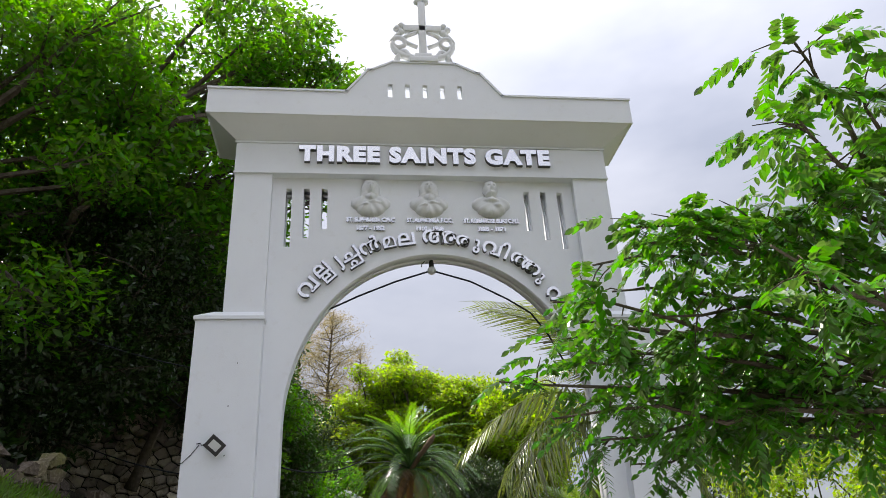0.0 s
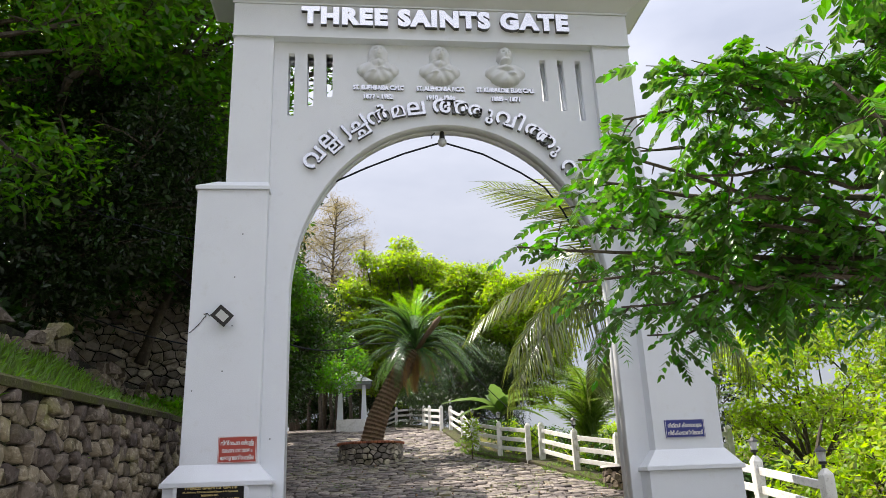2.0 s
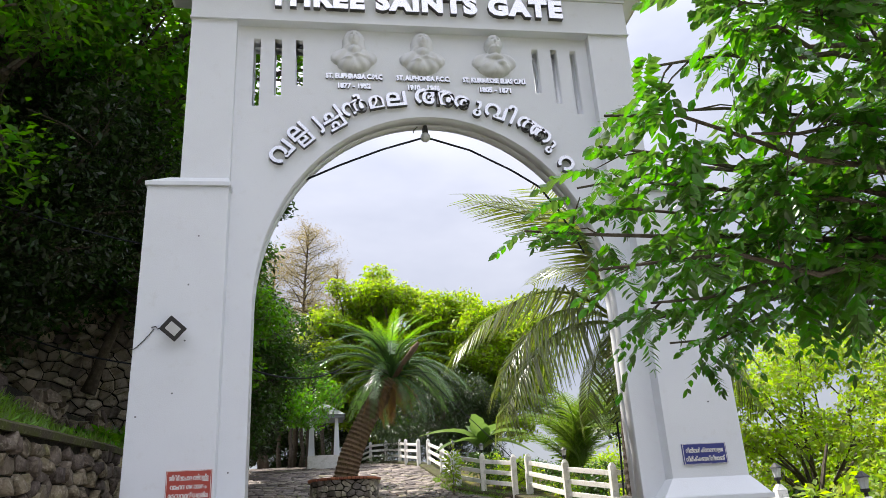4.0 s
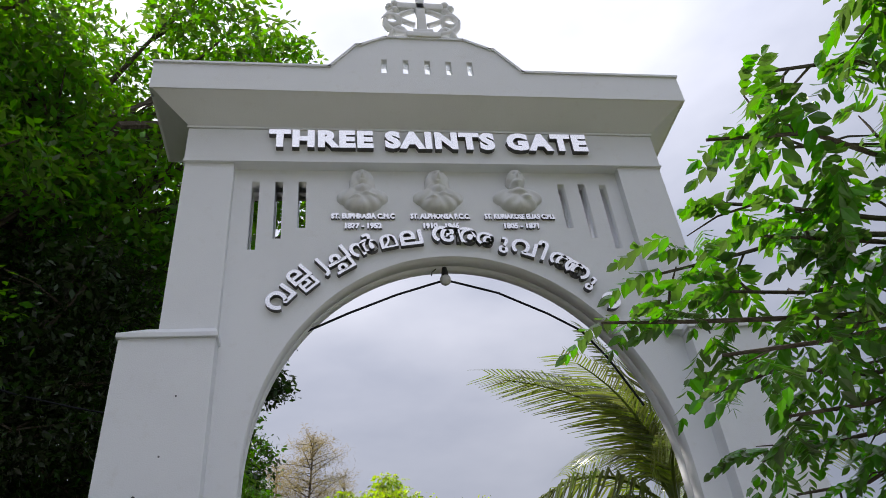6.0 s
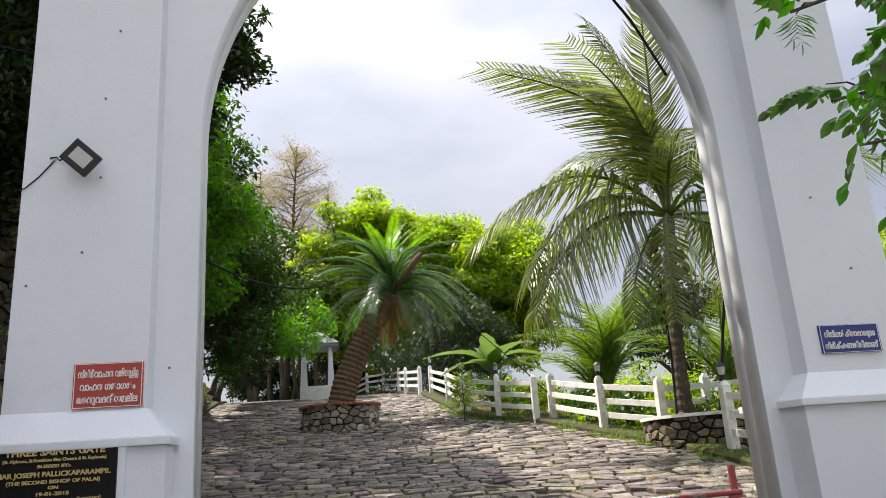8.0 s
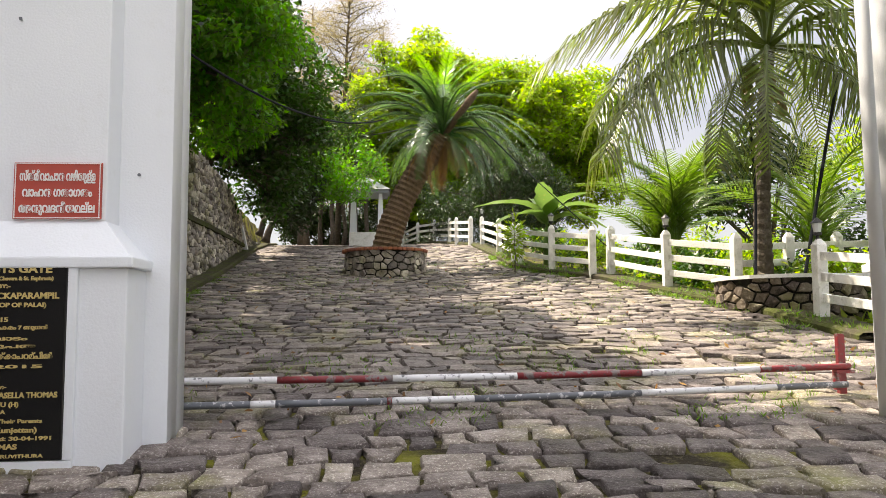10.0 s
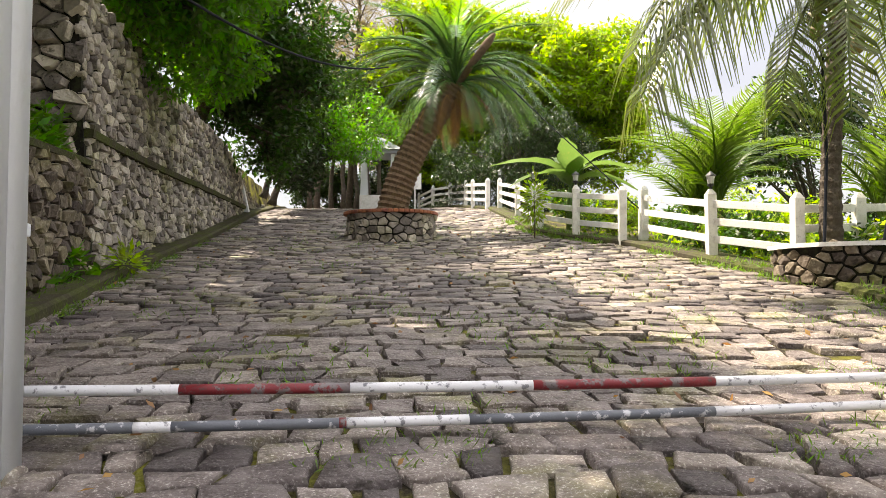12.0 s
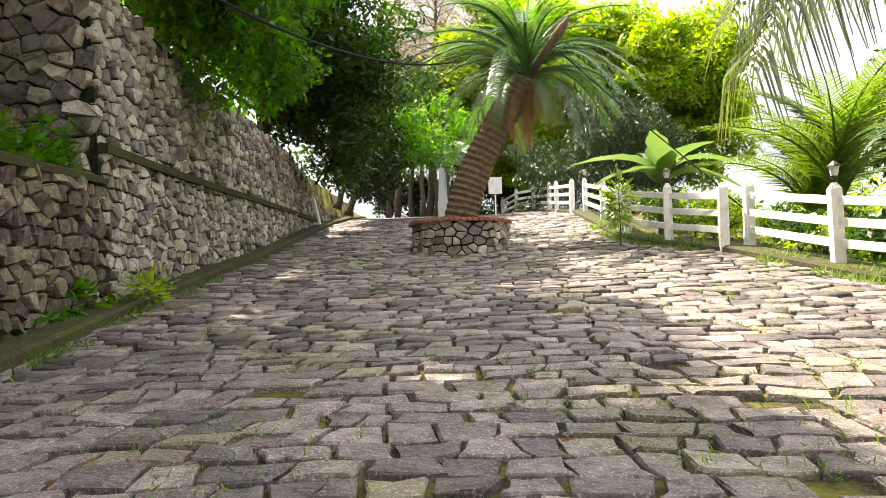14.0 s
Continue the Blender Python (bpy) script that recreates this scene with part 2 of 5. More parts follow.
def part(name, bm, mat, parent=None, label="", smooth=False):
    """Links a bmesh or mesh as one object under a thing or a part."""
    if isinstance(bm, bmesh.types.BMesh):
        me = finish(bm, name, mat, smooth)
    else:
        me = bm
        if not me.materials:
            me.materials.append(mat)
    ob = new(name, me)
    if parent:
        ob.parent = parent
        ob.matrix_parent_inverse = Matrix.Translation(parent.matrix_basis.translation).inverted() if parent.type == "EMPTY" else Matrix()
    if label:
        tagged(ob, label)
    return ob


def thing(name, at, label, category, group="", kind=""):
    ob = new(name)
    ob.empty_display_size = 0.2
    ob.matrix_basis = Matrix.Translation(at)
    return tagged(ob, label, category, group, kind)


def polys(name, verts, faces, mat, smooth=False):
    """A mesh from arrays: verts n x 3, faces m x k."""
    verts, faces = np.asarray(verts, np.float32), np.asarray(faces, np.int32)
    me = bpy.data.meshes.new(name)
    me.vertices.add(len(verts))
    me.vertices.foreach_set("co", verts.ravel())
    k = faces.shape[1]
    me.loops.add(faces.size)
    me.loops.foreach_set("vertex_index", faces.ravel())
    me.polygons.add(len(faces))
    me.polygons.foreach_set("loop_start", np.arange(0, faces.size, k, dtype=np.int32))
    if smooth:
        me.polygons.foreach_set("use_smooth", np.ones(len(faces), bool))
    me.update(calc_edges=True)
    me.materials.append(mat)
    return me


def plate(name, outline, holes, y0, y1, mat):
    """An upright plate with openings, drawn in x and z, between two depths."""
    cu = bpy.data.curves.new(name, "CURVE")
    cu.dimensions, cu.fill_mode, cu.extrude = "2D", "BOTH", abs(y1 - y0) / 2
    for loop in (outline, *holes):
        sp = cu.splines.new("POLY")
        sp.points.add(len(loop) - 1)
        for q, (x, z) in zip(sp.points, loop):
            q.co = (x, z, 0, 1)
        sp.use_cyclic_u = True
    ob = bpy.data.objects.new(name, cu)
    me = bpy.data.meshes.new_from_object(ob)
    me.transform(Matrix.Translation((0, (y0 + y1) / 2, 0)) @ Matrix.Rotation(radians(90), 4, "X"))
    me.name = name
    bm = bmesh.new()
    bm.from_mesh(me)
    bmesh.ops.remove_doubles(bm, verts=bm.verts[:], dist=0.0004)
    bm.to_mesh(me)
    bm.free()
    me.materials.clear()
    me.materials.append(mat)
    bpy.data.objects.remove(ob)
    return me


def lettering(body, size, depth, mat, width=None, bold=0.0, gap=1.0):
    """A line of raised letters as a mesh in the xz plane, centred on x, standing on z = 0 and facing -y."""
    cu = bpy.data.curves.new("letters", "FONT")
    cu.body, cu.size, cu.extrude, cu.align_x, cu.offset = body, size, depth / 2, "CENTER", bold
    cu.resolution_u, cu.space_character = 3, gap
    ob = bpy.data.objects.new("letters", cu)
    me = bpy.data.meshes.new_from_object(ob)
    bpy.data.objects.remove(ob)
    me.transform(Matrix.Rotation(radians(90), 4, "X"))
    if width and len(me.vertices):
        co = np.empty(len(me.vertices) * 3, np.float32)
        me.vertices.foreach_get("co", co)
        co = co.reshape(-1, 3)
        lo, hi = co[:, 0].min(), co[:, 0].max()
        co[:, 0] = (co[:, 0] - (lo + hi) / 2) * width / (hi - lo)
        me.vertices.foreach_set("co", co.ravel())
    me.materials.clear()
    me.materials.append(mat)
    # dark sides: black edges on the script, shade under the capitals put into colour
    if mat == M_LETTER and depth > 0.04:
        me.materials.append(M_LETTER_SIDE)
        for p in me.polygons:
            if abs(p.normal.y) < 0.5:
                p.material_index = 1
    return me


def islands(me):
    """The separate pieces of a mesh, each as a mesh of its own."""
    bm = bmesh.new()
    bm.from_mesh(me)
    bmesh.ops.remove_doubles(bm, verts=bm.verts[:], dist=0.0004)
    left, out = set(bm.faces), []
    while left:
        todo, found = [left.pop()], []
        while todo:
            f = todo.pop()
            found.append(f)
            for e in f.edges:
                for g in e.link_faces:
                    if g in left:
                        left.remove(g)
                        todo.append(g)
        piece = bmesh.new()
        made = {}
        for f in found:
            for v in f.verts:
                if v not in made:
                    made[v] = piece.verts.new(v.co)
        for f in found:
            g = piece.faces.new([made[v] for v in f.verts])
            g.material_index = f.material_index
        m = bpy.data.meshes.new(me.name)
        piece.to_mesh(m)
        piece.free()
        for mat in me.materials:
            m.materials.append(mat)
        out.append(m)
    bm.free()
    return out


# ---- lie of the land ----
RISE = ((-60, 0.5), (0, 0.36), (4, 0.22), (6.3, 0.12), (8.5, 0.17), (10.1, 0.33), (11.5, 0.50), (13.7, 0.80), (16.2, 1.12), (18.9, 1.455), (24, 2.13), (28.5, 2.74), (34, 3.62), (40, 4.52), (46, 5.28), (52, 5.88), (58, 6.02), (75, 5.6), (120, 4.0), (400, 0))
EDGE = ((-60, -2.9), (8, -2.75), (14, -2.65), (17.8, -3.1), (20.5, -3.45), (22.8, -3.72), (26, -3.98), (31, -4.25), (40.5, -4.95), (52, -5.7), (90, -8))
VERGE = ((-60, 6.6), (12, 6.6), (17, 6.5), (20, 6.6), (22.9, 6.0), (25.8, 5.55), (27.4, 4.65), (29.5, 4.1), (34, 4.15), (40, 4.2), (44, 3.6), (52, 2.2), (56, 1.6), (90, 1.0))


def along(table, y):
    return float(np.interp(y, [p[0] for p in table], [p[1] for p in table]))


def land(x, y):
    z = along(RISE, y)
    if x > 1.0:
        z += 0.02 * min(x - 1.0, 5.0) * min(max((y - 15) / 8, 0), 1) + 0.035 * min(x - 1.0, 3.5) * min(max((y - 22) / 7, 0), 1)
    return z


# ---- ground ----
def smooth_grid(name, xs, ys, height, mat, jitter=0.0):
    verts = [(x, y, height(x, y) + jitter * noise.noise((x * 1.3, y * 1.3, 0))) for y in ys for x in xs]
    n = len(xs)
    faces = [(j * n + i, j * n + i + 1, (j + 1) * n + i + 1, (j + 1) * n + i) for j in range(len(ys) - 1) for i in range(n - 1)]
    return polys(name, verts, faces, mat, True)


def terrain(x, y):
    """The whole ground: the lane, the wooded hill beside it and the drop behind the fence."""
    z = land(min(max(x, -7), 7), y) - 0.06
    west = along(EDGE, y) - 0.75
    if x < west and y < 60:
        top = float(np.interp(y, (0, 7, 14, 18.7, 21.4), (2.75, 2.9, 3.17, 3.45, 3.6))) if y < 22.0 else 6.3
        if y > 35:
            top = 6.3 + (y - 35) * 0.02
        z = max(z, min(top, z + 60 * (west - x)) + max(0, west - (0.4 if y < 15 else 0.4 + min(3.6, (y - 15) * 0.9) if y < 22.0 else 0.4) - x) * (0.62 if y < 22.0 else 0.45))
        z = min(z, 24)
    east = along(VERGE, y) + 0.7
    if x > east:
        z -= min(x - east, 14) * 0.16
    return z


xs = [-400, -120, -60] + [x * 0.8 for x in range(-50, -8)] + [-6.4 + 0.2 * i for i in range(0, 75)] + [9 + i for i in range(0, 22)] + [40, 80, 160, 400]
ys = [-300, -80, -30] + [y * 0.8 for y in range(-25, 100)] + [90, 120, 200, 400, 1200]
ground = tagged(part("ground", smooth_grid("ground", xs, ys, terrain, M_SOIL), M_SOIL), "bare mossy soil under the stone-paved lane", "ground", kind="structure")

# unseen pale surface before the gate, added to bounce sunlight onto its front
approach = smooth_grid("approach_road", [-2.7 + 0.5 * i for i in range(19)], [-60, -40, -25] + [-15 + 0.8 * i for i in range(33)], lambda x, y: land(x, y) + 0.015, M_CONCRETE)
tagged(part("approach_road", approach, M_CONCRETE), "unseen pale concrete surface added to bounce sunlight onto the gateway", "road", kind="structure")

# kerb along the foot of the retaining wall
bm = bmesh.new()
ky = [6 + 0.5 * i for i in range(96)]
prof = []
for y in ky:
    e, z = along(EDGE, y), land(-3, y)
    w = 0.02 * noise.noise((y * 2, 3, 1))
    prof.append([bm.verts.new(p) for p in ((e + w, y, z - 0.15), (e + w - 0.02, y, z + 0.13 + w), (e - 0.07, y, z + 0.17 + w), (e - 0.55, y, z + 0.18), (e - 0.55, y, z - 0.15))])
for a, b in zip(prof, prof[1:]):
    for k in range(4):
        bm.faces.new((a[k], a[k + 1], b[k + 1], b[k]))
tagged(part("kerb", bm, M_KERB), "low mossy concrete kerb at the foot of the stone wall", "kerb", kind="structure")

# low kerb under the fence
bm = bmesh.new()
prof = []
for y in [17 + 0.5 * i for i in range(84)]:
    e = along(VERGE, y)
    z = land(e, y)
    w = 0.02 * noise.noise((y * 2, 9, 1))
    prof.append([bm.verts.new(p) for p in ((e + w, y, z - 0.15), (e + w + 0.02, y, z + 0.11 + w), (e + 0.08, y, z + 0.15 + w), (e + 0.7, y, z + 0.15), (e + 0.7, y, z - 0.25))])
for a, b in zip(prof, prof[1:]):
    for k in range(4):
        bm.faces.new((a[k], a[k + 1], b[k + 1], b[k]))
tagged(part("kerb", bm, M_KERB), "low mossy earth-stained kerb under the white fence", "kerb", kind="structure")

# ---- retaining walls ----
def wall_x(y):
    return along(EDGE, y) - 0.42


def wall_sheet(name, y0, y1, foot, top, back, batter, label):
    """A retaining wall's solid core along the lane: foot(y) and top(y) heights, leaning back by batter per metre."""
    bm = bmesh.new()
    rows = []
    n = max(2, int((y1 - y0) / 0.7))
    for i in range(n + 1):
        y = y0 + (y1 - y0) * i / n
        x, f, t = wall_x(y) - 0.05, foot(y), top(y)
        rows.append([bm.verts.new(p) for p in ((x, y, f), (x - batter * (t - f), y, t), (x - batter * (t - f) - back, y, t), (x - back, y, f))])
    for a, b in zip(rows, rows[1:]):
        for k in range(4):
            bm.faces.new((a[k], a[(k + 1) % 4], b[(k + 1) % 4], b[k]))
    bm.faces.new(rows[0])
    bm.faces.new(rows[-1][::-1])
    return tagged(part(name, bm, M_MORTAR), label, "wall", kind="structure")


LOW_TOP = lambda y: float(np.interp(y, (0, 7, 14, 18.7, 21.4), (2.75, 2.9, 3.17, 3.45, 3.6)))
TALL_TOP = lambda y: float(np.interp(y, (21.4, 24, 35, 38, 41, 46), (6.7, 6.45, 6.4, 5.9, 5.2, 5.4)))
LEDGE = lambda y: float(np.interp(y, (21.4, 31, 40), (4.10, 4.40, 4.7)))
low_wall = wall_sheet("wall_low", 2, 21.4, lambda y: land(-3, y) - 0.2, LOW_TOP, 0.5, 0.05, "low retaining wall of dark rough rubble stone beside the lane")
tall_wall = wall_sheet("wall_tall", 21.36, 46, lambda y: land(-3, y) - 0.2, TALL_TOP, 0.6, 0.06, "tall retaining wall of grey rubble stone with mossy ledge")
bm = bmesh.new()
box(bm, -11.2, wall_x(21.5) - 0.40, 21.34, 22.1, 2.5, 8.2)
return_wall = tagged(part("wall_return", bm, M_MORTAR), "high end wall of large grey boulders above the grassy terrace", "wall", kind="structure")

# projecting mossy ledge on the tall wall
bm = bmesh.new()
rows = []
for i in range(32):
    y = 21.4 + 0.6 * i
    z = LEDGE(y)
    x = wall_x(y) - 0.05 - 0.06 * (z - land(-3, y)) + 0.015 * noise.noise((y * 3, 0, 5))
    w = 0.02 * noise.noise((y * 2, 7, 0))
    rows.append([bm.verts.new(p) for p in ((x - 0.1, y, z - 0.11), (x + 0.13, y, z - 0.10 + w), (x + 0.14, y, z + 0.02 + w), (x - 0.1, y, z + 0.07))])
for a, b in zip(rows, rows[1:]):
    for k in range(4):
        bm.faces.new((a[k], a[(k + 1) % 4], b[(k + 1) % 4], b[k]))
bm.faces.new(rows[0])
part("ledge", bm, M_KERB, tall_wall, "mossy projecting concrete ledge")
bm = bmesh.new()
rows = []
for i in range(40):
    y = 2 + 19.4 * i / 39
    z, x = LOW_TOP(y), wall_x(y) - 0.05 - 0.05 * (LOW_TOP(y) - land(-3, y))
    w = 0.03 * noise.noise((y * 2, 17, 0))
    rows.append([bm.verts.new(p) for p in ((x - 0.45, y, z - 0.03), (x + 0.08, y, z - 0.05), (x + 0.09, y, z + 0.03 + w), (x - 0.05, y, z + 0.09 + w), (x - 0.45, y, z + 0.07))])
for a, b in zip(rows, rows[1:]):
    for k in range(5):
        bm.faces.new((a[k], a[(k + 1) % 5], b[(k + 1) % 5], b[k]))
part("coping", bm, M_KERB, low_wall, "dark mossy coping")


# ---- the gate ----
CX, CU = 1.59, 1.445
gate = thing("gateway", (CX, 13.4, 0.8), "tall white-painted arched masonry gateway over the lane", "gateway")
ARCH_A, ARCH_B, SPRING, FRONT, BACK = 2.81, 3.25, 5.05, 13.15, 13.60

arch_line = [(CX + ARCH_A * math.cos(a), SPRING + ARCH_B * math.sin(a)) for a in [math.pi * k / 48 for k in range(49)]]
outline = [(4.80, 0.4), (4.80, 10.02), (-1.65, 10.02), (-1.65, 0.4), (CX - ARCH_A, 0.4)] + arch_line[::-1] + [(CX + ARCH_A, 0.4)]
slots = []
for k, low in enumerate((8.43, 8.63, 8.83)):
    for x in (-1.28 + 0.35 * k, 2 * 1.47 + 1.28 - 0.35 * k):
        slots.append([(x - 0.06, low), (x + 0.06, low), (x + 0.06, 9.73), (x - 0.06, 9.73)])
part("arch_panel", plate("arch_panel", outline, slots, FRONT, 13.40, M_WHITE), M_WHITE, gate, "recessed white panel with arched opening and narrow slots")
part("arch_ring", plate("arch_ring", outline, slots, 13.403, BACK, M_WHITE), M_WHITE, gate)

for side in (-1, 1):
    def sx(a, b, c=CX):
        return sorted((c + side * a, c + side * b))
    x0, x1 = sx(3.18, 4.36)
    bm = bmesh.new()
    box(bm, x0, x1, 12.90, 13.76, 0.4, 6.86, 0.012)
    block = part("pillar", bm, M_WHITE, gate)
    bm = bmesh.new()
    box(bm, x0 - 0.03, x1 + 0.03, 12.86, 13.80, 6.86, 6.93, 0.01)
    frustum(bm, (x0 - 0.02, x1 + 0.02, 12.87, 13.79), (x0 + (0.3 if side < 0 else 0.02), x1 - (0.3 if side > 0 else 0.02), 12.98, 13.68), 6.932, 7.04)
    part("cap", bm, M_WHITE, block)
    p0, p1 = sx(2.98, 4.55)
    bm = bmesh.new()
    box(bm, p0, p1, 12.76, 13.86, 0.3, 2.0, 0.012)
    box(bm, p0 - 0.045, p1 + 0.045, 12.715, 13.905, 2.0, 2.075, 0.012)
    frustum(bm, (p0 - 0.02, p1 + 0.02, 12.74, 13.88), (x0 - 0.003, x1 + 0.003, 12.895, 13.765), 2.077, 2.33)
    part("plinth", bm, M_WHITE, block)
    u0, u1 = sx(3.045, 3.775, CU)
    bm = bmesh.new()
    box(bm, u0, u1, 13.0, 13.66, 6.9, 10.0, 0.01)
    part("pilaster", bm, M_WHITE, gate)

bm = bmesh.new()
box(bm, CU - 3.785, CU + 3.785, 12.96, 13.70, 10.0, 10.66, 0.008)
frieze = part("frieze", bm, M_WHITE, gate)
for grow, z0, z1 in ((0.025, 10.662, 10.70), (0.015, 9.965, 9.998)):
    bm = bmesh.new()
    box(bm, CU - 3.785 - grow, CU + 3.785 + grow, 12.96 - grow, 13.70 + grow, z0, z1, 0.006)
    part("moulding", bm, M_WHITE, frieze)
bm = bmesh.new()
frustum(bm, (CU - 3.77, CU + 3.77, 12.97, 13.70), (CU - 4.30, CU + 4.30, 12.50, 14.15), 10.70, 11.05)
part("cornice", bm, M_WHITE, gate, "flared white cornice soffit")
step = [(CU + s * a, z) for s, row in ((1, ((4.345, 11.05), (4.345, 11.62), (1.60, 11.62), (1.16, 12.19), (1.10, 12.19), (0.66, 12.42))), (-1, ((0.66, 12.42), (1.10, 12.19), (1.16, 12.19), (1.60, 11.62), (4.345, 11.62), (4.345, 11.05)))) for a, z in row]
holes = [[(CU + 0.36 * k - 0.05, 11.53), (CU + 0.36 * k + 0.05, 11.53), (CU + 0.36 * k + 0.05, 11.87), (CU + 0.36 * k - 0.05, 11.87)] for k in (-2, -1, 0, 1, 2)]
parapet = part("parapet", plate("parapet", step, holes, 12.48, 12.68, M_WHITE), M_WHITE, gate, "stepped white parapet with five small slots")
rim = [(x, z) for x, z in step[1:-1]]
bm = bmesh.new()
for (xa, za), (xb, zb) in zip(rim, rim[1:]):
    d = Vector((xb - xa, 0, zb - za)).normalized() * 0.02
    n_ = Vector((d.z, 0, -d.x)).normalized()
    n_ = n_ if n_.z > 0 else -n_
    q = [Vector((xa, 0, za)) - d, Vector((xb, 0, zb)) + d]
    vs = [bm.verts.new((p.x + n_.x * h, y, p.z + n_.z * h)) for y in (12.45, 12.71) for p, h in ((q[0], 0.003), (q[1], 0.003), (q[1], 0.045), (q[0], 0.045))]
    for f in ((0, 1, 2, 3), (7, 6, 5, 4), (0, 4, 5, 1), (1, 5, 6, 2), (2, 6, 7, 3), (3, 7, 4, 0)):
        bm.faces.new([vs[i] for i in f])
part("coping", bm, M_WHITE, parapet)
bm = bmesh.new()
box(bm, CU - 4.34, CU + 4.34, 12.69, 14.14, 11.052, 11.45)
part("roof_slab", bm, M_WHITE, gate)

# carved cross on top of the parapet
bm = bmesh.new()
FX, FY, FZ = CU, 12.58, 12.45
box(bm, FX - 0.30, FX + 0.30, FY - 0.16, FY + 0.16, FZ, FZ + 0.14, 0.02)
box(bm, FX - 0.18, FX + 0.18, FY - 0.12, FY + 0.12, FZ + 0.14, FZ + 0.26, 0.02)
box(bm, FX - 0.085, FX + 0.085, FY - 0.06, FY + 0.06, FZ + 0.2, FZ + 1.75, 0.02)
box(bm, FX - 0.42, FX + 0.42, FY - 0.06, FY + 0.06, FZ + 0.92, FZ + 1.09, 0.02)
for cx_, cz_ in ((-0.46, 1.005), (0.46, 1.005), (0, 1.80)):
    for dx, dz in ((0, 0.09), (0, -0.09), (0.09 if cx_ >= 0 else -0.09, 0)) if cx_ else ((0.09, 0), (-0.09, 0), (0, 0.1)):
        ball(bm, (FX + cx_ + dx, FY, FZ + cz_ + dz), (0.085, 0.07, 0.085), 10, 6)
for s in (-1, 1):
    sweep = [(FX + s * (0.1 + 0.55 * math.sin(a) ** 0.8), FY, FZ + 0.2 + 0.62 * (1 - math.cos(a)) / 2 * 1.25) for a in [0.05 + 2.6 * k / 10 for k in range(11)]]
    tube(bm, sweep, [0.085 - 0.004 * k for k in range(11)], 8)
    curl = [(FX + s * (0.52 + 0.14 * math.cos(a)), FY, FZ + 0.62 + 0.14 * math.sin(a)) for a in [math.tau * k / 10 for k in range(11)]]
    tube(bm, curl, 0.06, 7)
    low_ = [(FX + s * (0.25 + 0.33 * k / 6), FY, FZ + 0.08 + 0.3 * math.sin(math.pi * k / 6) ** 0.8) for k in range(7)]
    tube(bm, low_, 0.07, 7)
    up_ = [(FX + s * (0.12 + 0.28 * math.sin(math.pi * k / 7)), FY, FZ + 0.5 + 0.42 * k / 7) for k in range(8)]
    tube(bm, up_, 0.05, 7)
part("carved_cross", bm, M_RELIEF, gate, "grey carved stone cross with scrolled base", True)

# raised names
def on_gate(me, mat, x, y, z, turn=0.0, name="lettering", label=""):
    ob = part(name, me, mat, gate, label)
    ob.matrix_parent_inverse = Matrix.Identity(4)
    ob.matrix_basis = Matrix.Translation(Vector((x, y, z)) - Vector((CX, 13.4, 0.8))) @ Matrix.Rotation(radians(turn), 4, "Y")
    return ob


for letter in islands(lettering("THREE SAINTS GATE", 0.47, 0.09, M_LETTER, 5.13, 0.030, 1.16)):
    on_gate(letter, M_LETTER, 1.465, 12.915, 10.235, name="letter", label="raised white capital letter with sides darkened for shade")
for x, line, years, w in ((0.33, "ST. EUPHRASIA C.M.C", "1877 - 1952", 0.95), (1.50, "ST. ALPHONSA F.C.C.", "1910 - 1946", 0.92), (2.74, "ST. KURIAKOSE ELIAS C.M.I.", "1805 - 1871", 1.12)):
    for body, wide, z in ((line, w, 8.985), (years, 0.55, 8.80)):
        for letter in islands(lettering(body, 0.125, 0.05, M_LETTER, wide, 0.008)):
            on_gate(letter, M_LETTER, x, FRONT - 0.012, z, name="letter")

# the arched line of raised script: x, z, character, height, turn
def script_mark(ch, high, bold=0.004):
    """One raised character, centred on its own middle and of the given height."""
    me = lettering(ch, 0.5, 0.09, M_LETTER, None, bold)
    co = np.empty(len(me.vertices) * 3, np.float32)
    me.vertices.foreach_get("co", co)
    co = co.reshape(-1, 3)
    lo, hi = co.min(0), co.max(0)
    k = high / max(hi[2] - lo[2], 1e-3)
    co[:, 0] = (co[:, 0] - (lo[0] + hi[0]) / 2) * k
    co[:, 2] = (co[:, 2] - (lo[2] + hi[2]) / 2) * k
    me.vertices.foreach_set("co", co.ravel())
    me.update()
    return me


SCRIPT = ((-0.84, 7.56, "\u0d35", 0.29, -50), (-0.60, 7.93, "\u0d32", 0.25, -44), (-0.46, 7.80, "\u0d32", 0.21, -44), (-0.27, 8.06, "J", 0.34, -40),
          (-0.08, 8.26, "\u0d1a", 0.25, -34), (0.03, 8.10, "\u0d1a", 0.21, -34), (0.30, 8.45, "\u0d7b", 0.35, -25), (0.68, 8.52, "\u0d2e", 0.24, -14),
          (1.02, 8.59, "\u0d32", 0.27, -8), (1.67, 8.64, "\u0d05", 0.29, 3), (2.13, 8.57, "\u0d30", 0.24, 11), (2.40, 8.44, "\u0d41", 0.30, 16),
          (2.70, 8.40, "\u0d35", 0.27, 22), (2.96, 8.35, "\u0d3f", 0.36, 26), (3.24, 8.15, "\u0d24", 0.25, 34), (3.44, 7.99, "\u0d24", 0.25, 38),
          (3.60, 7.74, "\u0d41", 0.26, 43), (3.83, 7.44, "\u0d31", 0.27, 50))
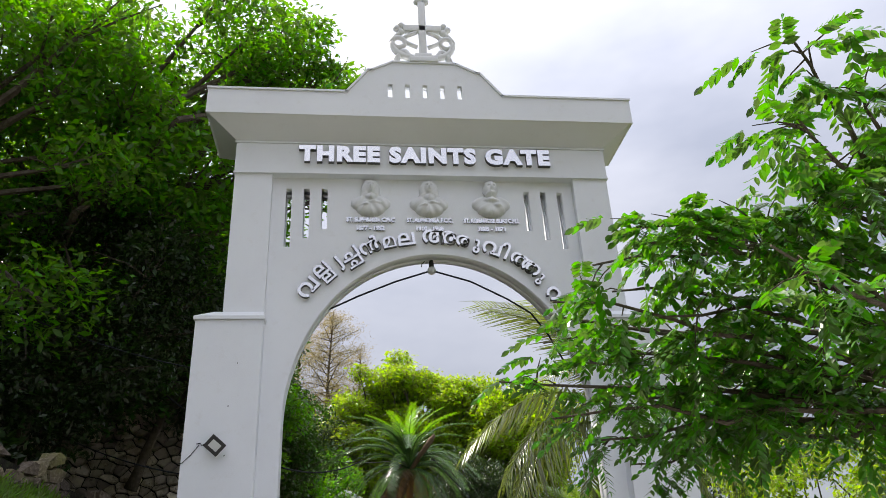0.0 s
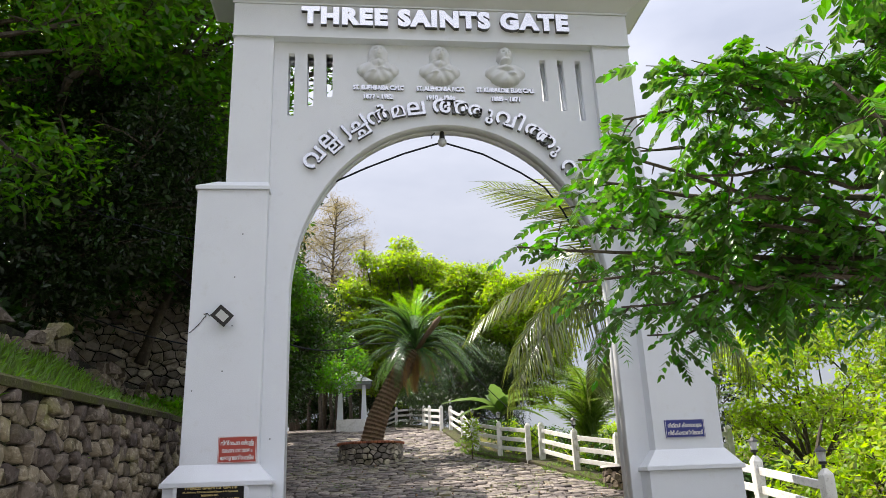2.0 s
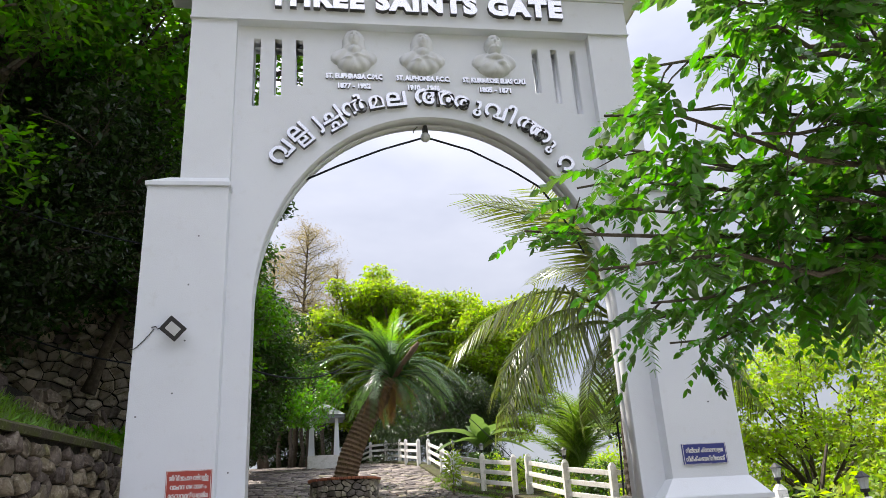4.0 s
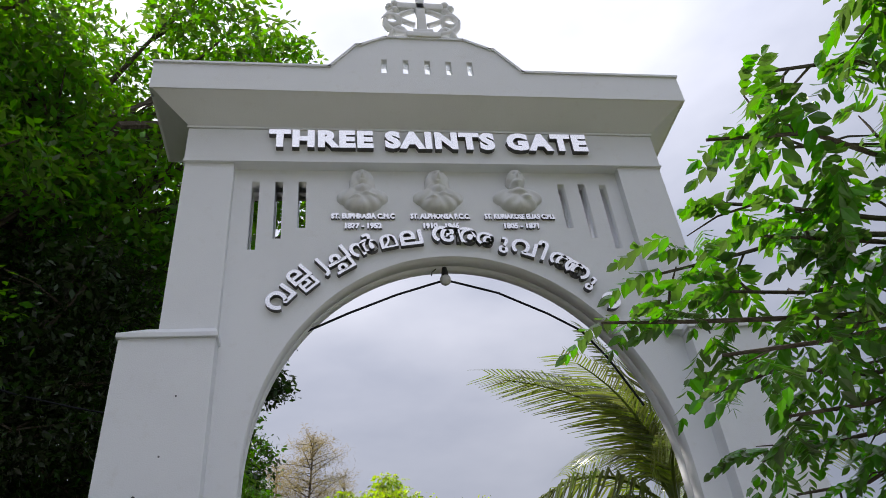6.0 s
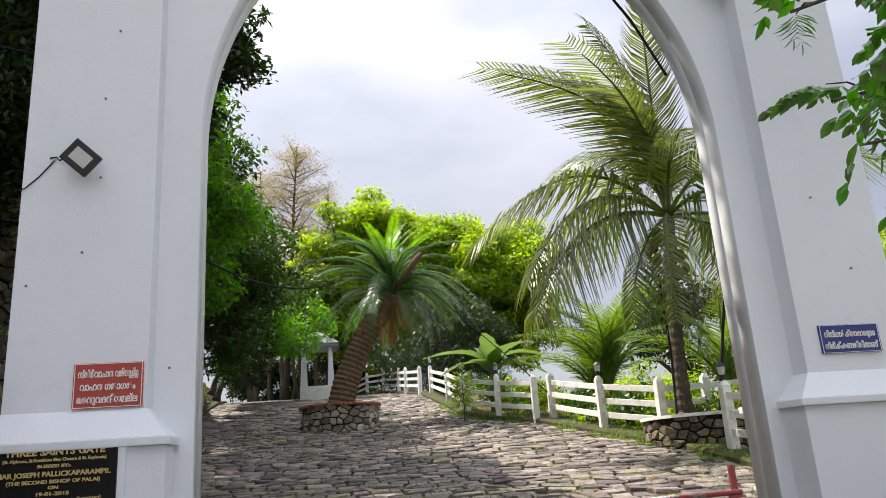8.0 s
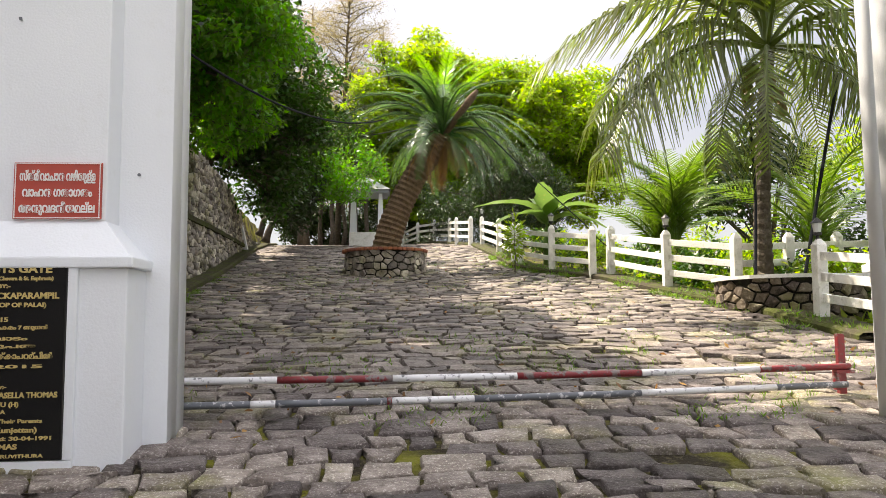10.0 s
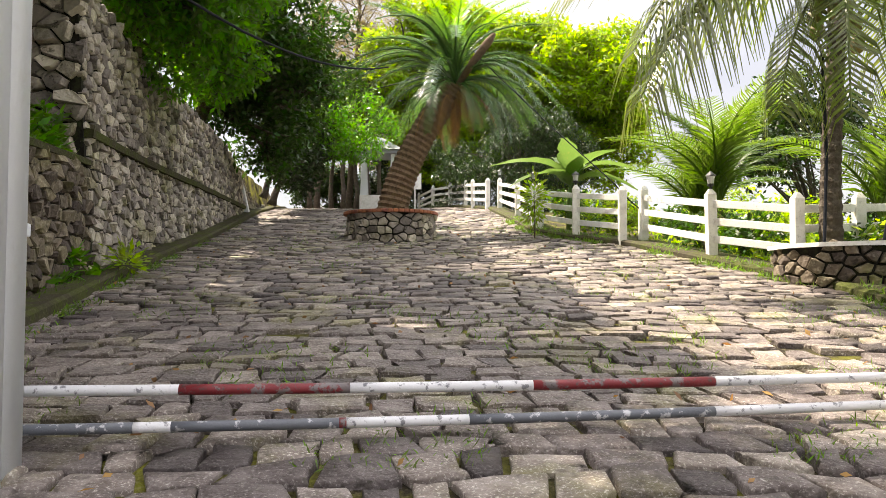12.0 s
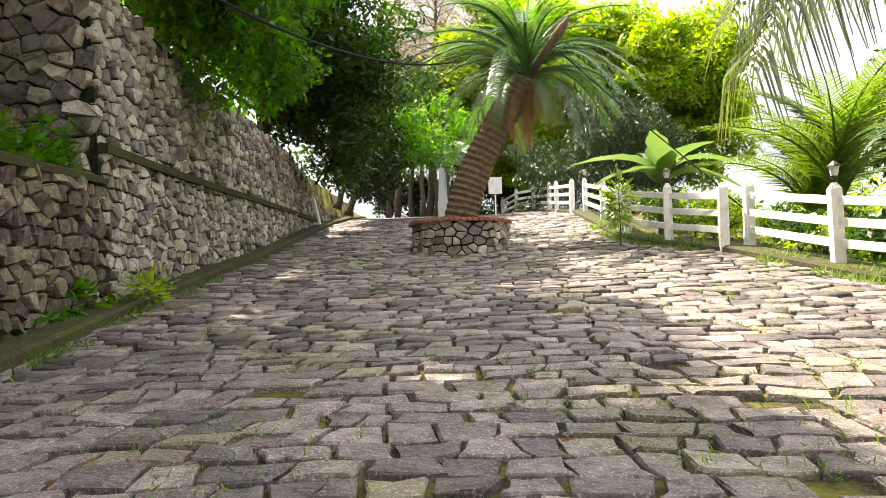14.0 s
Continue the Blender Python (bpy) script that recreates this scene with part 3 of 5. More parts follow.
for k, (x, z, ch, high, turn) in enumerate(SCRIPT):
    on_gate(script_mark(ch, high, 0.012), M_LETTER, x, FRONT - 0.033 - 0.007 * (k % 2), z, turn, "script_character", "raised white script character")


# ---- three plain bust reliefs ----
def bust(veil):
    """A shallow cast relief, modelled as the highest of several soft mounds over the panel."""
    mounds = [(0, 0.24, 0.375, 0.17, 0.10), (0, 0.14, 0.27, 0.15, 0.12), (0, 0.06, 0.15, 0.07, 0.10)]
    if veil:
        mounds += [(0, 0.48, 0.185, 0.225, 0.12), (0, 0.38, 0.195, 0.17, 0.11), (0, 0.51, 0.105, 0.15, 0.17), (0, 0.505, 0.024, 0.055, 0.20), (0, 0.33, 0.12, 0.09, 0.15), (0.07, 0.22, 0.16, 0.05, 0.135), (-0.09, 0.17, 0.14, 0.04, 0.135)]
    else:
        mounds += [(0, 0.53, 0.14, 0.165, 0.16), (0, 0.52, 0.026, 0.055, 0.19), (0, 0.415, 0.11, 0.085, 0.175), (0, 0.36, 0.11, 0.10, 0.11), (-0.125, 0.52, 0.025, 0.05, 0.10), (0.125, 0.52, 0.025, 0.05, 0.10), (0, 0.29, 0.20, 0.07, 0.14), (0.10, 0.18, 0.12, 0.06, 0.135)]
    hollows = [(-0.042, 0.545, 0.03, 0.02, 0.03), (0.042, 0.545, 0.03, 0.02, 0.03), (0, 0.445, 0.035, 0.012, 0.02)] if veil else [(-0.05, 0.56, 0.035, 0.022, 0.03), (0.05, 0.56, 0.035, 0.022, 0.03), (0, 0.45, 0.04, 0.012, 0.02)]
    n, m = 64, 62
    high = {}
    for i in range(n + 1):
        for k in range(m + 1):
            x, z = -0.40 + 0.80 * i / n, -0.03 + 0.80 * k / m
            h = 0.0
            for cx_, cz_, rx, rz, deep in mounds:
                q = 1 - ((x - cx_) / rx) ** 2 - ((z - cz_) / rz) ** 2
                if q > 0:
                    h = max(h, deep * q ** (0.30 if cz_ > 0.4 else 0.40))
            for cx_, cz_, rx, rz, deep in hollows:
                q = 1 - ((x - cx_) / rx) ** 2 - ((z - cz_) / rz) ** 2
                if q > 0:
                    h -= deep * q
            if h > 0.02 and z < 0.40:
                h += 0.010 * math.sin(26 * z + 34 * abs(x) * (1 if veil else 0.6))
            high[i, k] = (x, -h, z)
    bm = bmesh.new()
    made = {}

    def vert(key):
        if key not in made:
            made[key] = bm.verts.new(high[key])
        return made[key]

    for i in range(n):
        for k in range(m):
            ring = ((i, k), (i + 1, k), (i + 1, k + 1), (i, k + 1))
            if max(-high[q][1] for q in ring) > 0.002:
                bm.faces.new([vert(q) for q in ring])
    return bm


for x, veil in ((0.33, True), (1.50, True), (2.76, False)):
    ob = part("bust_relief", bust(veil), M_RELIEF, None, "", True)
    ob.matrix_basis = Matrix.Translation((x, FRONT + 0.004, 9.12)) @ Matrix.Diagonal((1.05, 1.45, 1.15, 1))
    tagged(ob, "pale grey cast relief bust on the gateway panel", "relief", "busts on the gateway")

# ---- cobbled lane, fence, planters ----
def post_mesh(h):
    bm = bmesh.new()
    box(bm, -0.085, 0.085, -0.085, 0.085, -0.12, h - 0.1, 0.012)
    frustum(bm, (-0.085, 0.085, -0.085, 0.085), (-0.03, 0.03, -0.03, 0.03), h - 0.098, h)
    return finish(bm, "post", M_FENCE)


POST = post_mesh(1.2)
fence = thing("fence", (6.3, 22.9, land(6.3, 22.9)), "white-painted concrete post-and-rail fence along the lane", "fence")
RUNS = (((7.0, 11.9), (7.05, 14.0), (7.0, 16.3), (7.0, 18.6)), ((10.9, 22.6), (9.6, 22.2), (8.3, 21.75), (7.0, 21.3), (6.30, 22.95), (5.98, 25.8)), ((5.56, 25.95), (4.87, 27.4), (4.38, 29.4)), ((4.28, 29.7), (4.5, 34.0), (4.62, 39.3)), ((4.22, 40.1), (3.85, 42.5), (3.7, 44.5), (3.2, 48), (2.5, 52), (1.8, 56)))


def base_z(x, y):
    return land(x, y) + (0.13 if y > 17 else 0.18)


def child(name, me, parent, m, label=""):
    ob = new(name, me)
    ob.parent = parent
    ob.matrix_basis = Matrix.Translation(-parent.matrix_basis.translation) @ m
    if label:
        tagged(ob, label)
    return ob


for run in RUNS:
    for x, y in run:
        child("post", POST, fence, pose(x, y, base_z(x, y), random.uniform(-0.6, 0.6), random.uniform(-0.6, 0.6), random.uniform(-8, 8)))
    for (xa, ya), (xb, yb) in zip(run, run[1:]):
        for h in (0.30, 0.62, 0.94):
            a, b = Vector((xa, ya, base_z(xa, ya) + h)), Vector((xb, yb, base_z(xb, yb) + h))
            d = b - a
            bm = bmesh.new()
            box(bm, 0, d.length, -0.03, 0.03, -0.065, 0.065, 0.008)
            turn = d.to_track_quat("X", "Z").to_matrix().to_4x4()
            child("rail", finish(bm, "rail", M_FENCE), fence, Matrix.Translation(a) @ turn)


# ---- foliage builders ----
def leaves(name, centres, size, mat, droop=0.4, seed=0, slim=0.42):
    """Many small folded leaves, one four-cornered blade each, at the given places."""
    rng = np.random.default_rng(seed)
    c = np.asarray(centres, float)
    n = len(c)
    d = rng.normal(size=(n, 3))
    d[:, 2] = d[:, 2] * 0.6 - droop
    d /= np.linalg.norm(d, axis=1)[:, None]
    side = np.cross(d, rng.normal(size=(n, 3)) * 0.6 + np.array((0, 0, 1.0)))
    side /= np.linalg.norm(side, axis=1)[:, None] + 1e-6
    up = np.cross(side, d)
    L = size * rng.uniform(0.65, 1.35, n)[:, None]
    v = np.stack((c, c + d * L * 0.5 + side * L * slim * 0.5 + up * L * 0.06, c + d * L, c + d * L * 0.5 - side * L * slim * 0.5 + up * L * 0.06), 1)
    return polys(name, v.reshape(-1, 3), np.arange(4 * n).reshape(n, 4), mat)


def clump_points(clumps, per, rng, shell=0.55):
    """Leaf places round clump centres (x, y, z, r), denser to the rim."""
    out = []
    for x, y, z, r in clumps:
        k = int(per * r * r)
        v = rng.normal(size=(k, 3))
        v /= np.linalg.norm(v, axis=1)[:, None]
        rad = r * (shell + (1 - shell) * rng.random(k)) * rng.uniform(0.75, 1.2, k)
        out.append(np.array((x, y, z)) + v * rad[:, None] * np.array((1, 1, 0.72)))
    return np.concatenate(out)


def spread(centre, half, count, r, rng):
    """Random clumps in an ellipsoid."""
    v = rng.normal(size=(count, 3))
    v *= (rng.random(count) ** 0.45 / np.linalg.norm(v, axis=1))[:, None]
    return [(*(np.array(centre) + p * np.array(half)), r * rng.uniform(0.6, 1.35)) for p in v]


def tree(name, base, fork, clumps, per, leaf, mat, label, girth=0.22, seed=1, droop=0.4, slim=0.42, bark=None, group="", category="tree"):
    """A tapered trunk from base to fork, limbs to each clump, and a crown of small leaves."""
    rng = np.random.default_rng(seed)
    t = thing(name, base, label, category, group)
    bm = bmesh.new()
    b, f = Vector(base), Vector(fork)
    wob = [b.lerp(f, k / 6) + Vector((rng.normal() * 0.05, rng.normal() * 0.05, 0)) * (b - f).length * 0.2 * (0 < k < 6) for k in range(7)]
    tube(bm, wob, [girth * (1.25 if k == 0 else 1 - 0.07 * k) for k in range(7)], 9)
    part("trunk", bm, bark or M_BARK, t, "", True)
    bm = bmesh.new()
    for x, y, z, r in clumps:
        e = Vector((x, y, z))
        s = wob[int(rng.integers(4, 7))]
        mid = s.lerp(e, 0.5) + Vector((rng.normal(), rng.normal(), 0.6 + rng.normal() * 0.4)) * 0.08 * (e - s).length
        tube(bm, [s, s.lerp(mid, 0.6) + Vector((0, 0, 0.05)), mid, mid.lerp(e, 0.6), e], [girth * 0.5, girth * 0.4, girth * 0.28, girth * 0.16, girth * 0.07], 5, False)
        for q in range(3):
            tip = e + Vector((rng.normal(), rng.normal(), rng.normal() * 0.6)) * r * 0.6
            tube(bm, [mid.lerp(e, 0.7), (mid.lerp(e, 0.8) + tip) / 2, tip], [girth * 0.12, girth * 0.08, girth * 0.03], 4, False)
    part("crown_wood", bm, bark or M_BARK, t)
    crown = part("crown", leaves("crown", clump_points(clumps, per, rng), leaf, mat, droop, seed, slim), mat, t)
    crown["kind"] = "stuff"
    return t


def frond(length, arch, leaflet, pairs, mat, stem, droop, seed, fold=0.5):
    """One feather leaf along +x from the origin: a bowed stem and two rows of hanging leaflets. Returns two meshes."""
    rng = np.random.default_rng(seed)
    pts = []
    for k in range(pairs + 1):
        u = k / pairs
        pts.append(np.array((length * (u - 0.12 * arch * u * u), 0, length * arch * (0.55 * u - 1.05 * u ** 2.2))))
    v, f = [], []
    for k in range(max(2, pairs // 7), pairs + 1):
        u = k / pairs
        p = pts[k]
        d = pts[k] - pts[k - 1]
        d /= np.linalg.norm(d)
        w = leaflet * (0.5 + 0.9 * math.sin(math.pi * min(1, 0.12 + 0.86 * u)) ** 0.8) * 0.75
        for s in (-1, 1):
            out = np.array((d[0] * 0.75, s * 0.8, d[2] * 0.6 + fold * 0.35)) + rng.normal(size=3) * 0.07
            out /= np.linalg.norm(out)
            wide = 0.022 * leaflet ** 0.5 * np.array((d[0], 0, d[2]))
            mid = p + out * w * 0.5 + np.array((0, 0, -droop * w * 0.10))
            tip = p + out * w * 0.86 + np.array((0.05 * w, 0, -droop * w * (0.55 + 0.2 * rng.random())))
            i = len(v)
            v += [p - wide, p + wide, mid + wide * 1.2, mid - wide * 1.2, tip + wide * 0.25, tip - wide * 0.25]
            f += [(i, i + 1, i + 2, i + 3), (i + 3, i + 2, i + 4, i + 5)]
    bm = bmesh.new()
    tube(bm, [tuple(p) for p in pts[::max(1, pairs // 10)]], [0.035 * length / 3 * (1 - 0.085 * k) + 0.004 for k in range(len(pts[::max(1, pairs // 10)]))], 5)
    return polys("frond", v, f, mat), finish(bm, "stem", stem)


def palm(name, spine, radii, crown_at, fronds, label, mat, bark, ringed=0.0, dry=0, seed=3, dry_mat=None):
    """A feather palm: ringed trunk along spine; fronds as (heading, climb, length, arch, leaflet, droop)."""
    t = thing(name, spine[0], label, "palm")
    bm = bmesh.new()
    n = 60
    sp = [Vector(p) for p in spine]
    pts, rr = [], []
    for k in range(n + 1):
        u = k / n * (len(sp) - 1)
        i = min(int(u), len(sp) - 2)
        w = u - i
        p0, p1, p2, p3 = sp[max(i - 1, 0)], sp[i], sp[i + 1], sp[min(i + 2, len(sp) - 1)]
        pts.append(0.5 * ((2 * p1) + (p2 - p0) * w + (2 * p0 - 5 * p1 + 4 * p2 - p3) * w * w + (3 * p1 - p0 - 3 * p2 + p3) * w ** 3))
        rr.append(float(np.interp(k / n, np.linspace(0, 1, len(radii)), radii)) * (1 + ringed * (0.5 if k % 2 else -0.5)))
    tube(bm, pts, rr, 12)
    part("trunk", bm, bark, t)
    c = Vector(crown_at)
    for i, (heading, climb, length, arch, leaflet, droop) in enumerate(fronds):
        m = mat if i < len(fronds) - dry else (dry_mat or M_FROND_DRY)
        blade, stem = frond(length, arch, leaflet, int(16 * length) if leaflet > 0.4 else int(22 * length), m, m, droop, seed + i)
        mm = Matrix.Translation(c) @ Matrix.Rotation(radians(heading), 4, "Z") @ Matrix.Rotation(radians(-climb), 4, "Y")
        ob = child("frond", blade, t, mm)
        child("frond_stem", stem, t, mm)
    return t


# ---- planting ----
# coconut palm in the stone bed beside the fence
rng = random.Random(5)
fr = [(193, 15, 4.9, 0.85, 1.15, 1.5), (203, -15, 5.0, 0.55, 1.2, 1.7), (198, 0, 4.4, 0.8, 1.1, 1.7), (178, 72, 5.4, 0.95, 1.15, 1.3), (186, 66, 5.0, 0.8, 1.1, 1.4), (160, 84, 5.4, 0.25, 1.0, 0.7), (250, 86, 5.0, 0.2, 1.0, 0.7), (110, 55, 4.6, 0.8, 1.0, 1.2), (60, 40, 4.6, 0.8, 1.0, 1.3), (20, 50, 4.6, 0.9, 1.0, 1.3), (330, 30, 4.6, 0.9, 1.1, 1.5), (285, -5, 4.2, 0.7, 1.1, 1.6), (255, 25, 4.6, 1.0, 1.1, 1.6), (222, 62, 4.8, 0.9, 1.0, 1.2), (350, -15, 4.0, 0.7, 1.0, 1.6), (240, -30, 3.8, 0.6, 1.0, 1.6), (90, 80, 4.4, 0.5, 0.9, 0.8), (45, 5, 4.0, 0.8, 1.0, 1.5), (215, -40, 3.4, 0.4, 0.9, 1.6), (310, -35, 3.6, 0.5, 0.9, 1.6)]
coconut_palm = palm("coconut_palm", [(7.38, 21.0, 1.7), (7.40, 21.0, 3.4), (7.55, 21.05, 5.2), (7.72, 21.1, 6.7)], [0.20, 0.155, 0.14, 0.13], (7.72, 21.1, 6.75), fr, "coconut palm with drooping fronds in the stone bed", M_FROND, M_BARK, 0.12)
for k in range(9):
    bm = bmesh.new()
    a = 2.2 + k * 0.45
    ball(bm, (7.66 + 0.42 * math.cos(a) - 0.25 * (k > 5), 21.0 + 0.35 * math.sin(a), 6.2 - 0.25 * (k % 3) - 0.25 * (k > 5)), (0.12, 0.12, 0.155), 10, 8)
    part("coconut", bm, M_NUT, coconut_palm, "greenish brown coconut", True)

# leaning palm in the round bed
fr = []
for k in range(52):
    ring = k % 4
    fr.append((k * 137.5 + rng.uniform(-22, 22), (48, 24, 4, -16)[ring] + rng.uniform(-13, 13), (3.1, 3.4, 3.1, 2.5)[ring] * rng.uniform(0.75, 1.15), (0.75, 0.9, 0.8, 0.7)[ring], 0.34, 0.55))
for k in range(26):
    fr.append((k * 26 + rng.uniform(-20, 20), -62 + rng.uniform(-22, 30), rng.uniform(0.9, 2.0), 0.4, 0.22, 0.9))
leaning_palm = palm("cycad_palm", [(0.35, 29.6, 3.0), (0.62, 29.6, 4.3), (1.25, 29.6, 5.7), (2.10, 29.6, 7.0)], [0.46, 0.40, 0.36, 0.38], (2.15, 29.6, 7.1), fr, "leaning feather palm with shaggy crown in a round stone bed", M_FROND_DARK, M_PALMBARK, 0.09, 26, 40)
for k in range(9):
    blade, stem = frond(rng.uniform(2.2, 2.9), 0.6, 0.36, 60, M_FROND_NEW, M_FROND_NEW, 0.25, 300 + k)
    mm = Matrix.Translation((2.15, 29.6, 7.15)) @ Matrix.Rotation(radians(k * 137.5), 4, "Z") @ Matrix.Rotation(radians(-rng.uniform(58, 86)), 4, "Y")
    child("fresh_frond", blade, leaning_palm, mm, "upright bright green young frond")
    child("fresh_frond_stem", stem, leaning_palm, mm)
bm = bmesh.new()
tube(bm, [(2.2, 29.3, 7.0), (2.55, 29.0, 7.5), (2.95, 28.8, 8.0), (3.1, 28.75, 8.2)], [0.08, 0.10, 0.11, 0.05], 8)
part("cut_stalk", bm, M_PALMBARK, leaning_palm, "dry pale brown stalk", True)

# young palm behind the fence
fr = [(k * 137.5, 48 + (k * 29) % 38, 2.9 + 0.3 * (k % 3), 0.7, 0.66, 0.6) for k in range(18)]
palm("young_palm", [(8.0, 26.6, 1.6), (8.0, 26.6, 2.4), (8.0, 26.6, 3.4)], [0.16, 0.14, 0.12], (8.0, 26.6, 3.45), fr, "young green palm behind the white fence", M_FROND_LIGHT, M_PALMBARK, 0.1, 0, 90)
palm("young_palm", [(8.6, 29.2, 1.9), (8.6, 29.2, 2.5), (8.6, 29.2, 3.1)], [0.16, 0.14, 0.12], (8.6, 29.2, 3.15), fr, "young green palm behind the white fence", M_FROND_LIGHT, M_PALMBARK, 0.1, 0, 90)
palm("young_palm", [(9.6, 23.0, 1.2), (9.6, 23.0, 2.0), (9.6, 23.0, 2.6)], [0.16, 0.14, 0.12], (9.6, 23.0, 2.7), fr[:10], "young green palm behind the white fence", M_FROND_LIGHT, M_PALMBARK, 0.1, 0, 120)

R = lambda s: np.random.default_rng(s)
# wooded hill beside the gate
# these two crowns take the bright leaf, so backlight is put into their colour
tree("forest_tree", (-7.5, 17.5, 5.5), (-7.0, 17.0, 10.5), spread((-4.9, 16.6, 13.4), (5.2, 3.0, 4.0), 48, 1.2, R(1)) + spread((-1.6, 16.8, 15.2), (2.2, 1.4, 1.6), 14, 0.8, R(101)), 460, 0.22, M_LEAF_BRIGHT, "tall dark green tree on the hill above the gate", 0.3, 1)
tree("forest_tree", (-10, 14, 7), (-9.5, 14, 10), spread((-8.5, 14, 11.5), (4.2, 3.2, 5.6), 56, 1.3, R(2)), 420, 0.20, M_LEAF_BRIGHT, "dense dark tree on the shaded hillside", 0.3, 2)
tree("forest_tree", (-7.2, 20, 6), (-7, 20, 8), spread((-6.0, 20.0, 9.8), (3.2, 2.6, 3.8), 44, 1.2, R(3)), 520, 0.20, M_LEAF_MID, "dense dark tree on the shaded hillside", 0.25, 3)
# lower hillside trees: shade is put into the dark leaf colour
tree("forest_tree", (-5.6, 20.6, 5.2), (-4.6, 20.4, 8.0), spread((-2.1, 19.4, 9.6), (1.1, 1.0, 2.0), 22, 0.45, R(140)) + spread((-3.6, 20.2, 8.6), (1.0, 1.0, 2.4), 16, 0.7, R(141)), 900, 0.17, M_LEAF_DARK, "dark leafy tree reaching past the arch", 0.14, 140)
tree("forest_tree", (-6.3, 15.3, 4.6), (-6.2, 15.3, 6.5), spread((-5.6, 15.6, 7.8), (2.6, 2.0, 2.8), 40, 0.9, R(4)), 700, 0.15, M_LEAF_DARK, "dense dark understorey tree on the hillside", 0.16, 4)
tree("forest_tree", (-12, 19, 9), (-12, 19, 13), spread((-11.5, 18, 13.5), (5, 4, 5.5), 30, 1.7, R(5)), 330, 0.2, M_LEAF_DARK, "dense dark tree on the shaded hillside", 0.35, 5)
# bright feathery tree hanging over the tall wall, and the dark one beyond
tree("overhanging_tree", (-6.3, 25.5, 6.2), (-5.9, 25.5, 8.0), spread((-3.5, 25.2, 8.0), (1.5, 3.4, 2.2), 44, 0.75, R(6)) + spread((-4.6, 24.6, 12.8), (1.9, 2.2, 2.6), 26, 0.9, R(106)), 760, 0.19, M_LEAF_BRIGHT, "bright green feathery tree hanging over the stone wall", 0.18, 6, 0.8)
# its two crowns around y = 32 are added to throw shade on the lane
tree("dark_tree", (-6.2, 34, 5.9), (-5.4, 34, 8), spread((-3.5, 35.5, 9.3), (2.2, 4.2, 3.4), 60, 1.1, R(7)) + spread((-4.8, 32, 13.0), (1.8, 4.5, 2.6), 34, 1.0, R(107)) + spread((-5.4, 32, 9.6), (1.8, 4.0, 2.0), 26, 0.9, R(109)), 420, 0.24, M_LEAF_MID, "dense dark green tree leaning over the stone wall", 0.3, 7, 0.5)
tree("light_tree", (-5.5, 46, 5.5), (-5, 46, 7), spread((-2.6, 45, 9.0), (2.6, 3.5, 2.0), 40, 0.8, R(8)), 480, 0.22, M_LEAF_BRIGHT, "light green small-leaved tree over the end of the lane", 0.2, 8, 0.6)
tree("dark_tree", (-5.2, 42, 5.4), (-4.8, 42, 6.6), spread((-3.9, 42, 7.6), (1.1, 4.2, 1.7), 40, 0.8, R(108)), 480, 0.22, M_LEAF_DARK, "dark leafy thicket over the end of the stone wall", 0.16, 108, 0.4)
# grey-brown casuarina
def feathery_tree(base, top, reach, count, seed, label):
    """A straight tapering trunk with rising limbs in tiers, each hung with thin needle sprays."""
    rng = np.random.default_rng(seed)
    t = thing("casuarina", base, label, "tree", "casuarinas behind the lane")
    b, e = np.array(base, float), np.array(top, float)
    bm = bmesh.new()
    tube(bm, [tuple(b + (e - b) * k / 8 + rng.normal(size=3) * 0.07 * (0 < k < 8)) for k in range(9)], [0.22 * (1 - 0.11 * k) + 0.01 for k in range(9)], 8)
    part("trunk", bm, M_BARK, t, "", True)
    bm = bmesh.new()
    pts = []
    for k in range(count):
        u = 0.22 + 0.76 * k / count
        a = k * 2.4 + rng.uniform(-0.5, 0.5)
        L = reach * (1.12 - u) ** 0.7 * rng.uniform(0.55, 1.2)
        p = b + (e - b) * u
        d = np.array((math.cos(a), math.sin(a), rng.uniform(0.25, 0.8)))
        line_ = [p + d * L * w + np.array((0, 0, -0.25 * L * w * w)) for w in (0, 0.35, 0.7, 1)]
        tube(bm, [tuple(q) for q in line_], [0.045, 0.03, 0.018, 0.006], 4, False)
        for j in range(int(90 * L)):
            w = rng.uniform(0.2, 1.05)
            pts.append(p + d * L * w + np.array((0, 0, -0.25 * L * w * w)) + rng.normal(size=3) * np.array((0.22, 0.22, 0.20)) * (0.5 + w))
    part("crown_wood", bm, M_BARK, t)
    crown = part("crown", leaves("crown", pts, 0.42, M_CASUARINA, -0.15, seed, 0.055), M_CASUARINA, t)
    crown["kind"] = "stuff"


feathery_tree((-2.6, 56, 5.6), (-1.6, 56, 24.0), 5.6, 110, 9, "tall thin grey-brown casuarina behind the lane")
feathery_tree((0.2, 58, 5.6), (0.5, 58, 21.5), 3.6, 60, 19, "slender grey-brown casuarina behind the lane")
feathery_tree((-4.6, 57, 5.6), (-4.2, 57, 22.5), 4.6, 60, 29, "slender grey-brown casuarina behind the lane")
# background trees
tree("background_tree", (3.5, 54, 5), (3.5, 54, 10), spread((4.0, 53, 13.4), (6.4, 3, 5.6), 100, 1.3, R(10)), 420, 0.32, M_LEAF_LIGHT, "yellow-green tree hung with creepers behind the palm", 0.3, 10)
